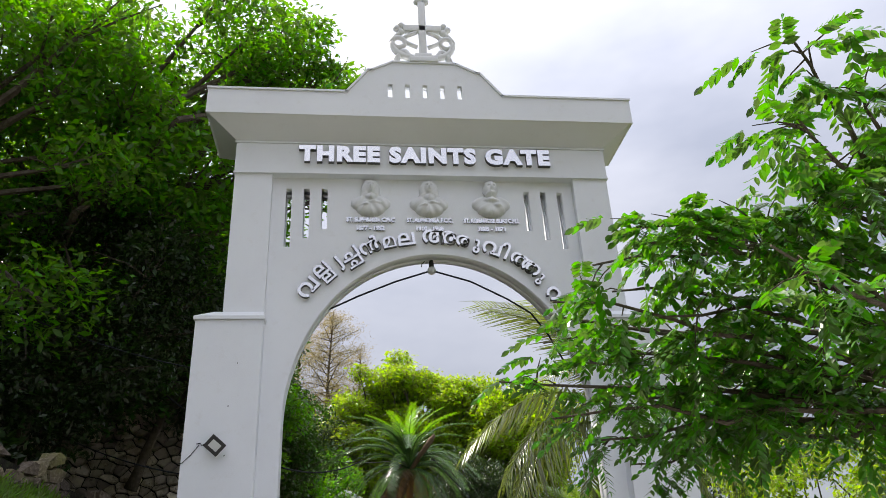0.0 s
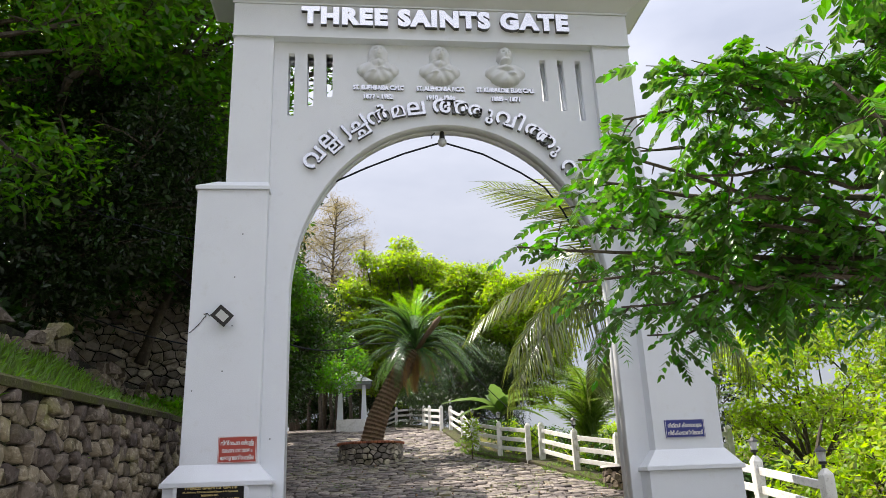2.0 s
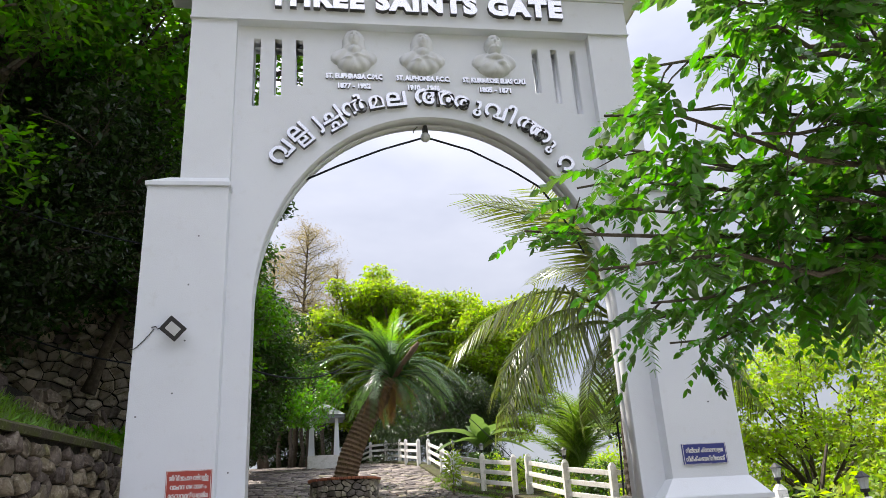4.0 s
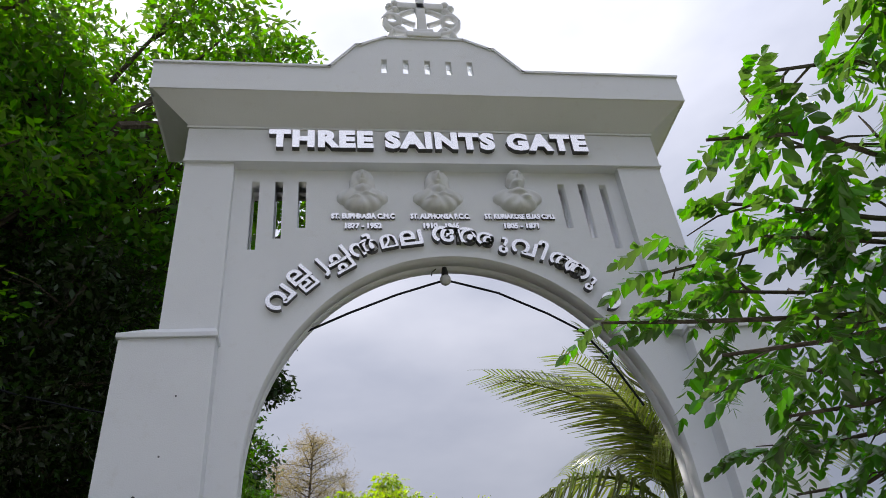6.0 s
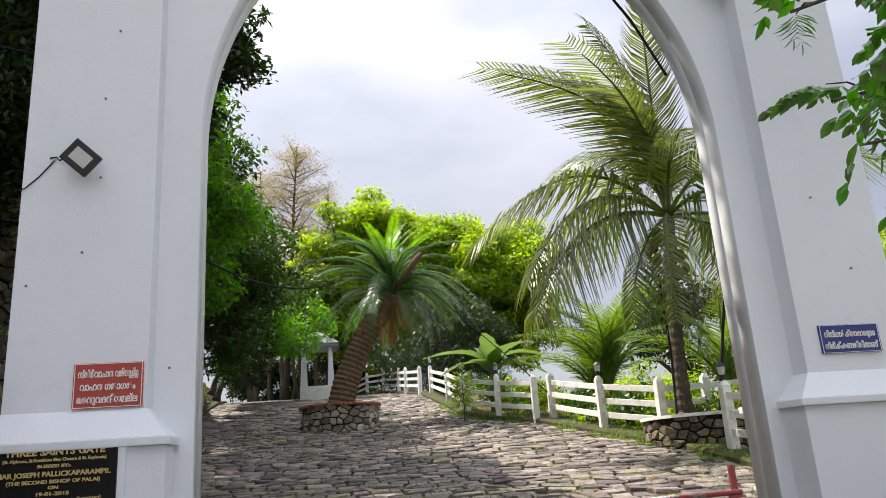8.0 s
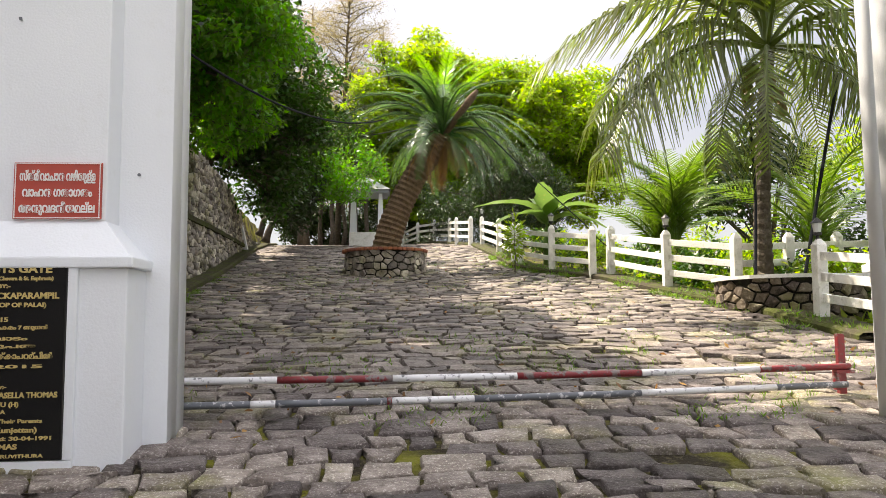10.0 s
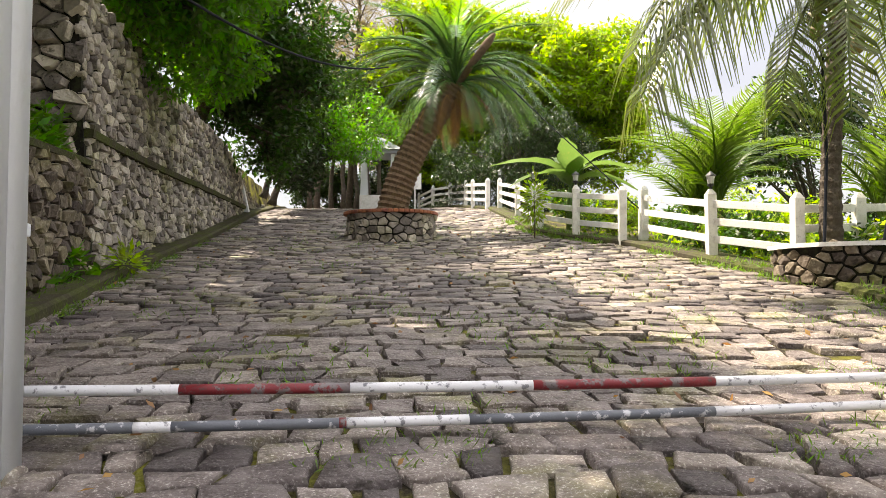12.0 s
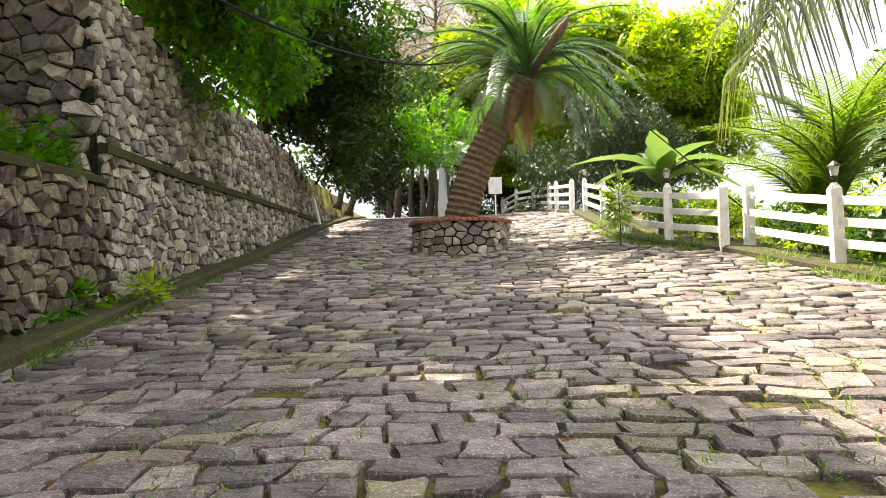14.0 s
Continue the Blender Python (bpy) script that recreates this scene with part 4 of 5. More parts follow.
tree("background_tree", (10.5, 54, 3), (10.5, 54, 9), spread((10.5, 52, 12.0), (5.0, 3, 5.4), 80, 1.3, R(11)), 420, 0.32, M_LEAF_LIGHT, "yellow-green tree hung with creepers behind the fence", 0.3, 11)
tree("bamboo_clump", (6.5, 45.5, 4), (6.5, 45.5, 7), spread((6.0, 46.5, 7.6), (4.2, 2.2, 3.4), 70, 1.0, R(12)), 560, 0.24, M_LEAF_DARK, "dark green bamboo thicket behind the fence", 0.1, 12, 0.9, 0.14, category="bamboo")
tree("bamboo_clump", (1.6, 58, 5.4), (1.6, 58, 8), spread((1.6, 57.5, 8.8), (3.0, 1.5, 3.0), 30, 1.1, R(13)), 420, 0.26, M_LEAF_DARK, "dark green thicket at the end of the lane", 0.1, 13, 0.6, category="bamboo")
# growth on the slope behind the fence
for i, (x, y, z, hx, hz, mat) in enumerate(((11.5, 30, 2.2, 2.6, 1.6, M_LEAF_LIGHT), (10.0, 19, 1.2, 1.6, 1.3, M_LEAF_MID), (13.0, 22.0, 3.0, 2.8, 2.6, M_LEAF_LIGHT), (17.0, 26, 4.0, 4.0, 4.2, M_LEAF_LIGHT), (10.4, 15.0, 1.2, 2.2, 1.6, M_LEAF_LIGHT), (14.0, 33, 5.0, 3.4, 3.6, M_LEAF_DARK), (20.0, 20, 5.0, 4.5, 4.5, M_LEAF_MID), (10.5, 37, 3.2, 2.6, 1.5, M_LEAF_MID), (15.0, 40, 3.6, 3.4, 2.0, M_LEAF_LIGHT))):
    tree("slope_tree", (x, y, terrain(x, y) - 0.1), (x, y, max(terrain(x, y) + 0.6, z - hz * 0.4)), spread((x, y, z), (hx, hx * 0.8, hz), 26, hx * 0.32, R(30 + i)), 520, 0.2, mat, "leafy green tree on the slope behind the fence", 0.14, 30 + i, 0.5)
for i in range(15):
    y = 16.5 + i * 1.25
    x = along(VERGE, y) + 1.5 + 0.5 * (i % 3)
    tree("shrub", (x, y, terrain(x, y) - 0.05), (x, y, terrain(x, y) + 0.4), spread((x, y, terrain(x, y) + 0.75), (0.7, 0.7, 0.5), 10, 0.32, R(60 + i)), 900, 0.15, (M_LEAF_MID, M_LEAF_LIGHT)[i % 2], "low leafy shrub growing behind the white fence", 0.04, 60 + i, 0.5, group="shrubs behind the fence", category="shrub")


# drooping branch of the big-leaved tree over the approach
def pinnate(n, length, leaflet, rng):
    """Hanging compound leaves: n places and headings give leaflets in pairs along each rachis."""
    out = []
    for p, d in n:
        side = np.cross(d, (0, 0, 1.0))
        side /= np.linalg.norm(side) + 1e-6
        L = length * rng.uniform(0.7, 1.2)
        for k in range(2, 9):
            u = k / 8
            q = p + d * L * u + np.array((0, 0, -0.5 * L * u * u))
            for s in (-1, 1):
                a = side * s * 0.75 + d * 0.45 + np.array((0, 0, -0.55)) + rng.normal(size=3) * 0.12
                out.append((q, a / np.linalg.norm(a), np.cross(a, d), leaflet * rng.uniform(0.75, 1.15) * (0.75 + 0.5 * math.sin(math.pi * u))))
        a = d + np.array((0, 0, -1.0))
        out.append((p + d * L * 1.02 + np.array((0, 0, -0.5 * L)), a / np.linalg.norm(a), side, leaflet))
    return out


def blades(name, items, mat, slim=0.5):
    v, f = [], []
    for p, d, nrm, L in items:
        side = np.cross(d, nrm)
        s = np.linalg.norm(side)
        side = side / s if s > 1e-5 else np.array((1.0, 0, 0))
        up = np.cross(side, d)
        w = L * slim * 0.5
        i = len(v)
        v += [p, p + d * L * 0.3 + side * w * 0.9 + up * L * 0.05, p + d * L * 0.65 + side * w * 0.8 + up * L * 0.03, p + d * L - up * L * 0.06, p + d * L * 0.65 - side * w * 0.8 + up * L * 0.03, p + d * L * 0.3 - side * w * 0.9 + up * L * 0.05, p + d * L * 0.32, p + d * L * 0.66]
        f += [(i, i + 1, i + 6, i), (i + 1, i + 2, i + 7, i + 6), (i + 2, i + 3, i + 7, i + 7), (i, i + 6, i + 5, i + 5), (i + 6, i + 7, i + 4, i + 5), (i + 7, i + 3, i + 4, i + 4)]
    me = bpy.data.meshes.new(name)
    me.from_pydata([tuple(p) for p in v], [], [tuple(dict.fromkeys(q)) for q in f])
    me.materials.append(mat)
    return me


def near_branches(spec, seed, count, length=0.42, leaflet=0.115):
    """spec: boughs as start, end, sag. Returns wood bmesh and leaflet items."""
    rng = np.random.default_rng(seed)
    bm, heads = bmesh.new(), []
    for a, b, girth in spec:
        a, b = np.array(a, float), np.array(b, float)
        pts = [a + (b - a) * k / 8 + rng.normal(size=3) * 0.05 * (0 < k < 8) + np.array((0, 0, 0.18 * math.sin(math.pi * k / 8))) for k in range(9)]
        tube(bm, [tuple(p) for p in pts], [girth * (1 - 0.105 * k) + 0.004 for k in range(9)], 6)
        for j in range(count):
            u = 1.6 + 6.3 * rng.random() ** 0.8
            k = int(u)
            p = pts[k] + (pts[min(k + 1, 8)] - pts[k]) * (u - k)
            d = (b - a) / np.linalg.norm(b - a) * 0.5 + rng.normal(size=3) * np.array((0.8, 0.7, 0.45))
            d /= np.linalg.norm(d)
            e = p + d * rng.uniform(0.1, 0.5)
            tube(bm, [tuple(p), tuple((p + e) / 2 + np.array((0, 0, 0.04))), tuple(e)], [0.012, 0.009, 0.005], 4, False)
            for q in range(3):
                h = d * 0.6 + rng.normal(size=3) * np.array((0.7, 0.7, 0.3))
                heads.append((p + (e - p) * (0.45 + 0.275 * q), h / np.linalg.norm(h)))
    return bm, pinnate(heads, length, leaflet, rng)


near_tree = thing("roadside_tree", (7.4, 7.2, 0.1), "large-leaved tree reaching drooping pinnate branches over the approach", "tree")
bm = bmesh.new()
tube(bm, [(7.4, 7.2, 0.0), (7.3, 7.2, 1.5), (7.1, 7.3, 3.0), (6.8, 7.3, 4.4), (6.6, 7.2, 6.0)], [0.24, 0.2, 0.17, 0.14, 0.08], 10)
part("trunk", bm, M_BARK, near_tree, "", True)
LIMB = ((7.0, 7.3, 3.4), (7.0, 7.3, 3.6), (6.8, 7.3, 4.4), (6.7, 7.25, 5.2))
TIPS = ((1.75, 8.7, 4.45, 0), (2.35, 8.1, 5.05, 1), (2.15, 7.4, 4.95, 1), (2.6, 7.9, 4.6, 1), (2.7, 8.7, 4.7, 1), (2.2, 8.1, 3.85, 0), (3.1, 9.9, 4.45, 1), (3.5, 10.2, 3.95, 0),
        (3.9, 10.5, 3.75, 0), (2.95, 8.8, 3.75, 0), (3.9, 9.2, 4.3, 1), (2.95, 7.7, 5.2, 2), (2.85, 6.5, 5.4, 2), (3.3, 6.4, 5.3, 2), (3.75, 4.9, 5.6, 3), (3.2, 4.9, 4.4, 1),
        (4.4, 6.0, 5.5, 3), (4.7, 5.2, 6.2, 3), (4.0, 5.0, 6.6, 3), (3.4, 8.3, 4.1, 1), (3.3, 7.2, 4.7, 2), (2.4, 8.9, 5.0, 2), (2.55, 7.1, 5.25, 3), (2.95, 6.7, 5.3, 3), (3.35, 6.2, 5.3, 3))
BOUGHS = [(LIMB[k], (x, y, z), 0.045) for x, y, z, k in TIPS]
wood, items = near_branches(BOUGHS, 11, 14, 0.46, 0.13)
part("crown_wood", wood, M_BARK, near_tree)
crown = part("crown", blades("crown", items, M_LEAF_GLOSS), M_LEAF_GLOSS, near_tree)
crown["kind"] = "stuff"

# ---- things on and round the gate ----
def worded(name, at, w, h, board, ink, lines, label, category, rim=None, thick=0.02):
    """A flat board facing -y with lines (text, size, z from the top, width)."""
    t = thing(name, at, label, category)
    bm = bmesh.new()
    box(bm, at[0] - w / 2, at[0] + w / 2, at[1] - thick, at[1] + 0.002, at[2] - h / 2, at[2] + h / 2, 0.003)
    panel = part("panel", bm, board, t)
    if rim:
        bm = bmesh.new()
        for x0, x1, z0, z1 in ((-0.5, 0.5, 0.475, 0.49), (-0.5, 0.5, -0.49, -0.475), (-0.493, -0.483, -0.475, 0.475), (0.483, 0.493, -0.475, 0.475)):
            box(bm, at[0] + x0 * w * 0.985, at[0] + x1 * w * 0.985, at[1] - thick - 0.004, at[1] - thick + 0.002, at[2] + z0 * h, at[2] + z1 * h)
        part("border", bm, rim, t)
    for body, size, drop, wide in lines:
        ob = child("lettering", lettering(body, size, 0.006, ink, wide, 0.0015 * size / 0.05), t, Matrix.Translation((at[0], at[1] - thick - 0.003, at[2] + h / 2 - drop)))
    return t


worded("granite_plaque", (-2.25, 12.755, 1.415), 0.97, 1.31, M_BLACK, M_GOLD, (
    ("THREE SAINTS GATE", 0.075, 0.10, 0.78), ("(St. Alphonsa, St.Kuriakose Elias Chavara & St. Euphrasia)", 0.035, 0.15, 0.80), ("BLESSED BY:-", 0.035, 0.20, 0.26),
    ("MAR JOSEPH PALLICKAPARAMPIL", 0.055, 0.27, 0.88), ("(THE SECOND BISHOP OF PALAI)", 0.04, 0.325, 0.72), ("ON", 0.035, 0.37, 0.08), ("19-01-2015", 0.04, 0.42, 0.25),
    ("\u0d15\u0d4a\u0d32\u0d4d\u0d32\u0d35\u0d7c\u0d37\u0d02 1190 \u0d2e\u0d15\u0d30\u0d02 7 \u0d2c\u0d41\u0d27\u0d7b", 0.035, 0.47, 0.75), ("\u0d08 \u0d15\u0d35\u0d3e\u0d1f\u0d02", 0.035, 0.54, 0.5), ("\u0d2a\u0d3e\u0d32\u0d3e \u0d30\u0d42\u0d2a\u0d24", 0.035, 0.59, 0.6),
    ("\u0d2e\u0d3e\u0d7c \u0d1c\u0d4b\u0d38\u0d2b\u0d4d \u0d2a\u0d33\u0d4d\u0d33\u0d3f\u0d15\u0d4d\u0d15\u0d3e\u0d2a\u0d31\u0d2e\u0d4d\u0d2a\u0d3f\u0d7d", 0.05, 0.66, 0.82), ("19-01-2015", 0.03, 0.72, 0.7),
    ("Donated By:-", 0.035, 0.85, 0.26), ("Dr. P T THOMAS & Dr. PRASELLA THOMAS", 0.05, 0.91, 0.90), ("PERUNNILATHU (H)", 0.04, 0.965, 0.42), ("ARUVITHURA", 0.035, 1.01, 0.26), ("In Loving Memory of Their Parents", 0.035, 1.07, 0.72),
    ("P D THOMAS (Kunjettan)", 0.045, 1.13, 0.66), ("Born: 09-07-1911 Died: 30-04-1991", 0.035, 1.18, 0.84), ("MARY THOMAS", 0.045, 1.235, 0.42), ("PERUNNILATHU (H), ARUVITHURA", 0.03, 1.29, 0.75)),
    "polished black granite plaque with gilt lettering on the plinth", "plaque", M_BLACK, 0.03)
worded("red_sign", (-1.91, 12.898, 2.54), 0.58, 0.39, M_RED, M_SIGNTEXT, (("\u0d38\u0d4d\u0d24\u0d4d\u0d30\u0d40\u0d35\u0d3e\u0d1a\u0d3e\u0d28 \u0d35\u0d34\u0d3f\u0d2f\u0d41\u0d33\u0d4d\u0d33", 0.085, 0.125, 0.50), ("\u0d35\u0d3e\u0d39\u0d28 \u0d17\u0d24\u0d3e\u0d17\u0d24\u0d02", 0.085, 0.235, 0.46), ("\u0d05\u0d28\u0d41\u0d35\u0d26\u0d28\u0d40\u0d2f\u0d2e\u0d32\u0d4d\u0d32", 0.085, 0.345, 0.50)), "faded red enamel notice with white script on the pillar", "sign", M_SIGNTEXT)
worded("blue_sign", (5.31, 12.898, 2.655), 0.68, 0.29, M_BLUE, M_SIGNTEXT, (("\u0d28\u0d3f\u0d19\u0d4d\u0d19\u0d7e \u0d15\u0d4d\u0d2f\u0d3e\u0d2e\u0d31\u0d2f\u0d41\u0d1f\u0d46", 0.085, 0.125, 0.58), ("\u0d28\u0d3f\u0d30\u0d40\u0d15\u0d4d\u0d37\u0d23\u0d24\u0d4d\u0d24\u0d3f\u0d32\u0d3e\u0d23\u0d4d", 0.085, 0.245, 0.60)), "dark blue enamel notice with white script on the pillar", "sign", M_SIGNTEXT)

# pale frame round the plaque
bm = bmesh.new()
for x0, x1, z0, z1 in ((-2.80, -1.70, 0.66, 0.755), (-1.76, -1.70, 0.757, 2.0), (-2.80, -2.74, 0.757, 2.0)):
    box(bm, x0, x1, 12.725, 12.762, z0, z1, 0.004)
part("plaque_surround", bm, M_WHITE, gate)

# floodlight on the pillar
flood = thing("floodlight", (-2.26, 12.9, 4.62), "small black floodlight with wire on the white pillar", "floodlight")
bm = bmesh.new()
box(bm, -0.14, 0.14, -0.035, 0.035, -0.12, 0.12, 0.012)
m_f = pose(-2.22, 12.74, 4.62, 20, 38, 22)
child("housing", finish(bm, "housing", M_LAMPBODY), flood, m_f)
bm = bmesh.new()
box(bm, -0.085, 0.085, -0.041, -0.036, -0.065, 0.065, 0.002)
child("lamp_glass", finish(bm, "lamp_glass", M_GLASS), flood, m_f, "pale frosted glass")
bm = bmesh.new()
for k in range(5):
    box(bm, -0.08 + 0.036 * k, -0.066 + 0.036 * k, 0.03, 0.055, -0.08, 0.08)
child("cooling_fin", finish(bm, "cooling_fin", M_LAMPBODY), flood, m_f)
bm = bmesh.new()
tube(bm, [(-2.30, 12.90, 4.60), (-2.29, 12.82, 4.58), (-2.24, 12.77, 4.60)], 0.012, 6)
part("bracket", bm, M_LAMPBODY, flood)
bm = bmesh.new()
tube(bm, [(-2.28, 12.80, 4.66), (-2.36, 12.86, 4.70), (-2.45, 12.875, 4.65), (-2.48, 12.885, 4.69), (-2.54, 12.889, 4.68)], 0.008, 5)
tube(bm, [(-2.50, 12.892, 4.66), (-2.62, 12.892, 4.50), (-2.74, 12.892, 4.38), (-2.83, 12.9, 4.36)], 0.006, 5)
part("wire", bm, M_CABLE, flood)

# hanging bulb and its cable under the arch
bulb = thing("hanging_lamp", (1.53, 13.45, 8.1), "round white lamp hanging at the crown of the arch", "lamp")
bm = bmesh.new()
ball(bm, (1.53, 13.45, 8.08), (0.085, 0.085, 0.085), 16, 12)
part("globe", bm, M_GLASS, bulb, "frosted globe", True)
bm = bmesh.new()
tube(bm, [(1.53, 13.45, 8.16), (1.53, 13.45, 8.22), (1.53, 13.45, 8.31)], [0.055, 0.05, 0.035], 10)
tube(bm, [(1.40, 13.45, 8.28), (1.34, 13.45, 8.22), (1.33, 13.45, 8.16)], 0.01, 5)
part("holder", bm, M_LAMPBODY, bulb)


def wire(name, pts, r, label, sag=0.0):
    bm = bmesh.new()
    out = []
    for a, b in zip(pts, pts[1:]):
        a, b = Vector(a), Vector(b)
        out += [a.lerp(b, k / 10) - Vector((0, 0, sag * 4 * (k / 10) * (1 - k / 10))) for k in range(10)]
    out.append(Vector(pts[-1]))
    tube(bm, out, r, 6)
    return tagged(part(name, bm, M_CABLE), label, "cable")


ARCH_CABLE = [(-0.55, 13.5, 7.24), (0.1, 13.5, 7.56), (0.8, 13.48, 7.85), (1.45, 13.46, 8.06), (1.62, 13.46, 8.06), (2.3, 13.48, 7.86), (3.0, 13.5, 7.50), (3.45, 13.5, 7.20), (3.75, 13.5, 6.75), (4.1, 13.5, 6.0)]
wire("arch_cable", ARCH_CABLE, 0.018, "black cable slung beneath the arch from the lamp")
wire("overhead_wire", [(-7.5, 17, 6.6), (-2.75, 13.74, 4.32)], 0.012, "thin black wire from the trees to the pillar", 0.25)
wire("overhead_wire", [(-9.5, 14.0, 9.3), (-2.75, 13.74, 6.2)], 0.012, "thin black wire from the trees to the gateway", 0.4)
wire("overhead_wire", [(-5.2, 17.5, 7.6), (-1.9, 22, 5.88), (0.35, 29, 7.35)], 0.022, "thick black overhead cable running into the palm", 0.25)
wire("overhead_wire", [(-2.6, 44, 10.5), (1.5, 29.6, 7.4)], 0.015, "thin overhead wire behind the palm", 0.2)
wire("overhead_wire", [(2.6, 29.3, 7.9), (5.4, 26.0, 3.95), (6.0, 25.8, 3.3)], 0.014, "black cable slanting from the palm to the fence", 0.05)
wire("hanging_rope", [(6.9, 20.3, 5.2), (6.9, 20.25, 3.6), (6.8, 20.2, 2.2)], 0.025, "dark aerial root hanging beside the coconut palm")
wire("hanging_rope", [(8.6, 20.3, 6.0), (8.05, 20.3, 3.6), (7.75, 20.3, 2.25)], 0.03, "dark aerial root hanging beside the coconut palm")


# ---- barrier poles ----
def pole(name, a, b, cuts, mats, r, label):
    t = thing(name, a, label, "barrier")
    a, b = Vector(a), Vector(b)
    stops = [0.0, *cuts, 1.0]
    for (u, v), m in zip(zip(stops, stops[1:]), mats):
        bm = bmesh.new()
        n = 5
        tube(bm, [a.lerp(b, u + (v - u) * k / n) - Vector((0, 0, 0.02 * math.sin(math.pi * (u + (v - u) * k / n)))) for k in range(n + 1)], r, 12)
        part("band", bm, m, t, "", True)
    return t


U = lambda x: (x + 1.6) / 6.22
pole("barrier_pole", (-1.6, 13.98, 1.15), (4.62, 14.30, 1.16), [U(-0.57), U(0.39), U(1.47), U(2.60), U(3.72)], [M_IRON_WHITE, M_IRON_RED, M_IRON_WHITE, M_IRON_RED, M_IRON_WHITE, M_IRON_RED], 0.031, "red and white painted iron barrier pole across the lane")
pole("barrier_pole", (-1.6, 13.78, 0.97), (4.56, 14.26, 1.0), [U(-0.75), U(-0.55), U(0.36), U(0.40), U(1.1), U(2.6), U(3.9)], [M_IRON_DARK, M_IRON_WHITE, M_IRON_DARK, M_IRON_RED, M_IRON_WHITE, M_IRON_DARK, M_IRON_WHITE, M_IRON_DARK], 0.03, "worn grey and white iron barrier pole across the lane")
post = thing("barrier_post", (4.56, 14.28, 0.75), "red iron post holding the barrier poles beside the gateway", "post")
bm = bmesh.new()
box(bm, 4.53, 4.60, 14.32, 14.37, 0.68, 1.46, 0.006)
part("upright", bm, M_IRON_RED, post)
bm = bmesh.new()
box(bm, 4.46, 4.64, 14.25, 14.318, 1.10, 1.13)
box(bm, 4.46, 4.50, 14.25, 14.318, 0.95, 1.098)
part("bracket", bm, M_IRON_RED, post)


# ---- stones ----
def clip(poly, m, n):
    """The part of a polygon on the near side of the line through m with normal n."""
    out = []
    for (ax, ay), (bx, by) in zip(poly, poly[1:] + poly[:1]):
        da, db = (ax - m[0]) * n[0] + (ay - m[1]) * n[1], (bx - m[0]) * n[0] + (by - m[1]) * n[1]
        if da <= 0:
            out.append((ax, ay))
        if da * db < 0:
            w = da / (da - db)
            out.append((ax + (bx - ax) * w, ay + (by - ay) * w))
    return out


def cells(u0, u1, v0, v1, su, sv, jitter, rng):
    """Irregular cells over a rectangle, about su by sv each, on staggered rows: centre and outline in metres."""
    sites = {}
    for j in range(-1, int((v1 - v0) / sv) + 2):
        for i in range(-1, int((u1 - u0) / su) + 2):
            sites[i, j] = (i + 0.5 * (j % 2) + rng.uniform(-jitter, jitter), j + rng.uniform(-jitter, jitter) * 0.8)
    out = []
    for (i, j), (x, y) in sites.items():
        poly = [(-1.1, -1.1), (1.1, -1.1), (1.1, 1.1), (-1.1, 1.1)]
        for di in (-2, -1, 0, 1, 2):
            for dj in (-2, -1, 0, 1, 2):
                q = sites.get((i + di, j + dj))
                if q and (di or dj):
                    dx, dy = q[0] - x, q[1] - y
                    poly = clip(poly, (dx / 2, dy / 2), (dx, dy))
        if len(poly) > 2:
            out.append((u0 + x * su, v0 + y * sv, [(px * su, py * sv) for px, py in poly]))
    return out


def stone(outline, gap, high, rng, edge=0.86, rough=0.25):
    """One stone on its outline: upright sides, a worn edge and an uneven, nearly flat face at z = high."""
    cx, cy = sum(p[0] for p in outline) / len(outline), sum(p[1] for p in outline) / len(outline)
    pts = []
    for k, (x, y) in enumerate(outline):
        r = math.hypot(x - cx, y - cy) + 1e-6
        w = max(0.3, 1 - gap / r) * rng.uniform(0.93, 1.03)
        if not pts or math.hypot(x - pts[-1][0], y - pts[-1][1]) > 0.02:
            pts.append((cx + (x - cx) * w, cy + (y - cy) * w))
    n = len(pts)
    if n < 3:
        return None
    tx, ty = rng.uniform(-rough, rough), rng.uniform(-rough, rough)
    lift = lambda x, y: high * (1 + rng.uniform(-0.12, 0.06)) + 0.4 * high * (tx * (x - cx) + ty * (y - cy)) / 0.1
    v = [(x, y, -0.04) for x, y in pts]
    v += [(x, y, 0.68 * high) for x, y in pts]
    v += [(cx + (x - cx) * edge * rng.uniform(0.95, 1.05), cy + (y - cy) * edge * rng.uniform(0.95, 1.05), lift(x, y)) for x, y in pts]
    v.append((cx, cy, high * 1.05))
    f = [(r * n + k, r * n + (k + 1) % n, (r + 1) * n + (k + 1) % n, (r + 1) * n + k) for r in (0, 1) for k in range(n)]
    g = [(2 * n + k, 2 * n + (k + 1) % n, 3 * n) for k in range(n)]
    return np.array(v), f, g


def stone_mesh(name, data, mat):
    me = bpy.data.meshes.new(name)
    me.from_pydata([tuple(p) for p in data[0]], [], data[1] + data[2])
    me.materials.append(mat)
    return me


def joined(name, places, mat):
    """All the given stones (shape, pose) in one mesh."""
    vs, f3, n = [], [], 0
    for (v, f, g), m in places:
        a = np.array(m)
        vs.append(v @ a[:3, :3].T + a[:3, 3])
        for q in f:
            f3.append((q[0] + n, q[1] + n, q[2] + n))
            f3.append((q[0] + n, q[2] + n, q[3] + n))
        f3 += [(q[0] + n, q[1] + n, q[2] + n) for q in g]
        n += len(v)
    return polys(name, np.concatenate(vs), np.array(f3), mat)


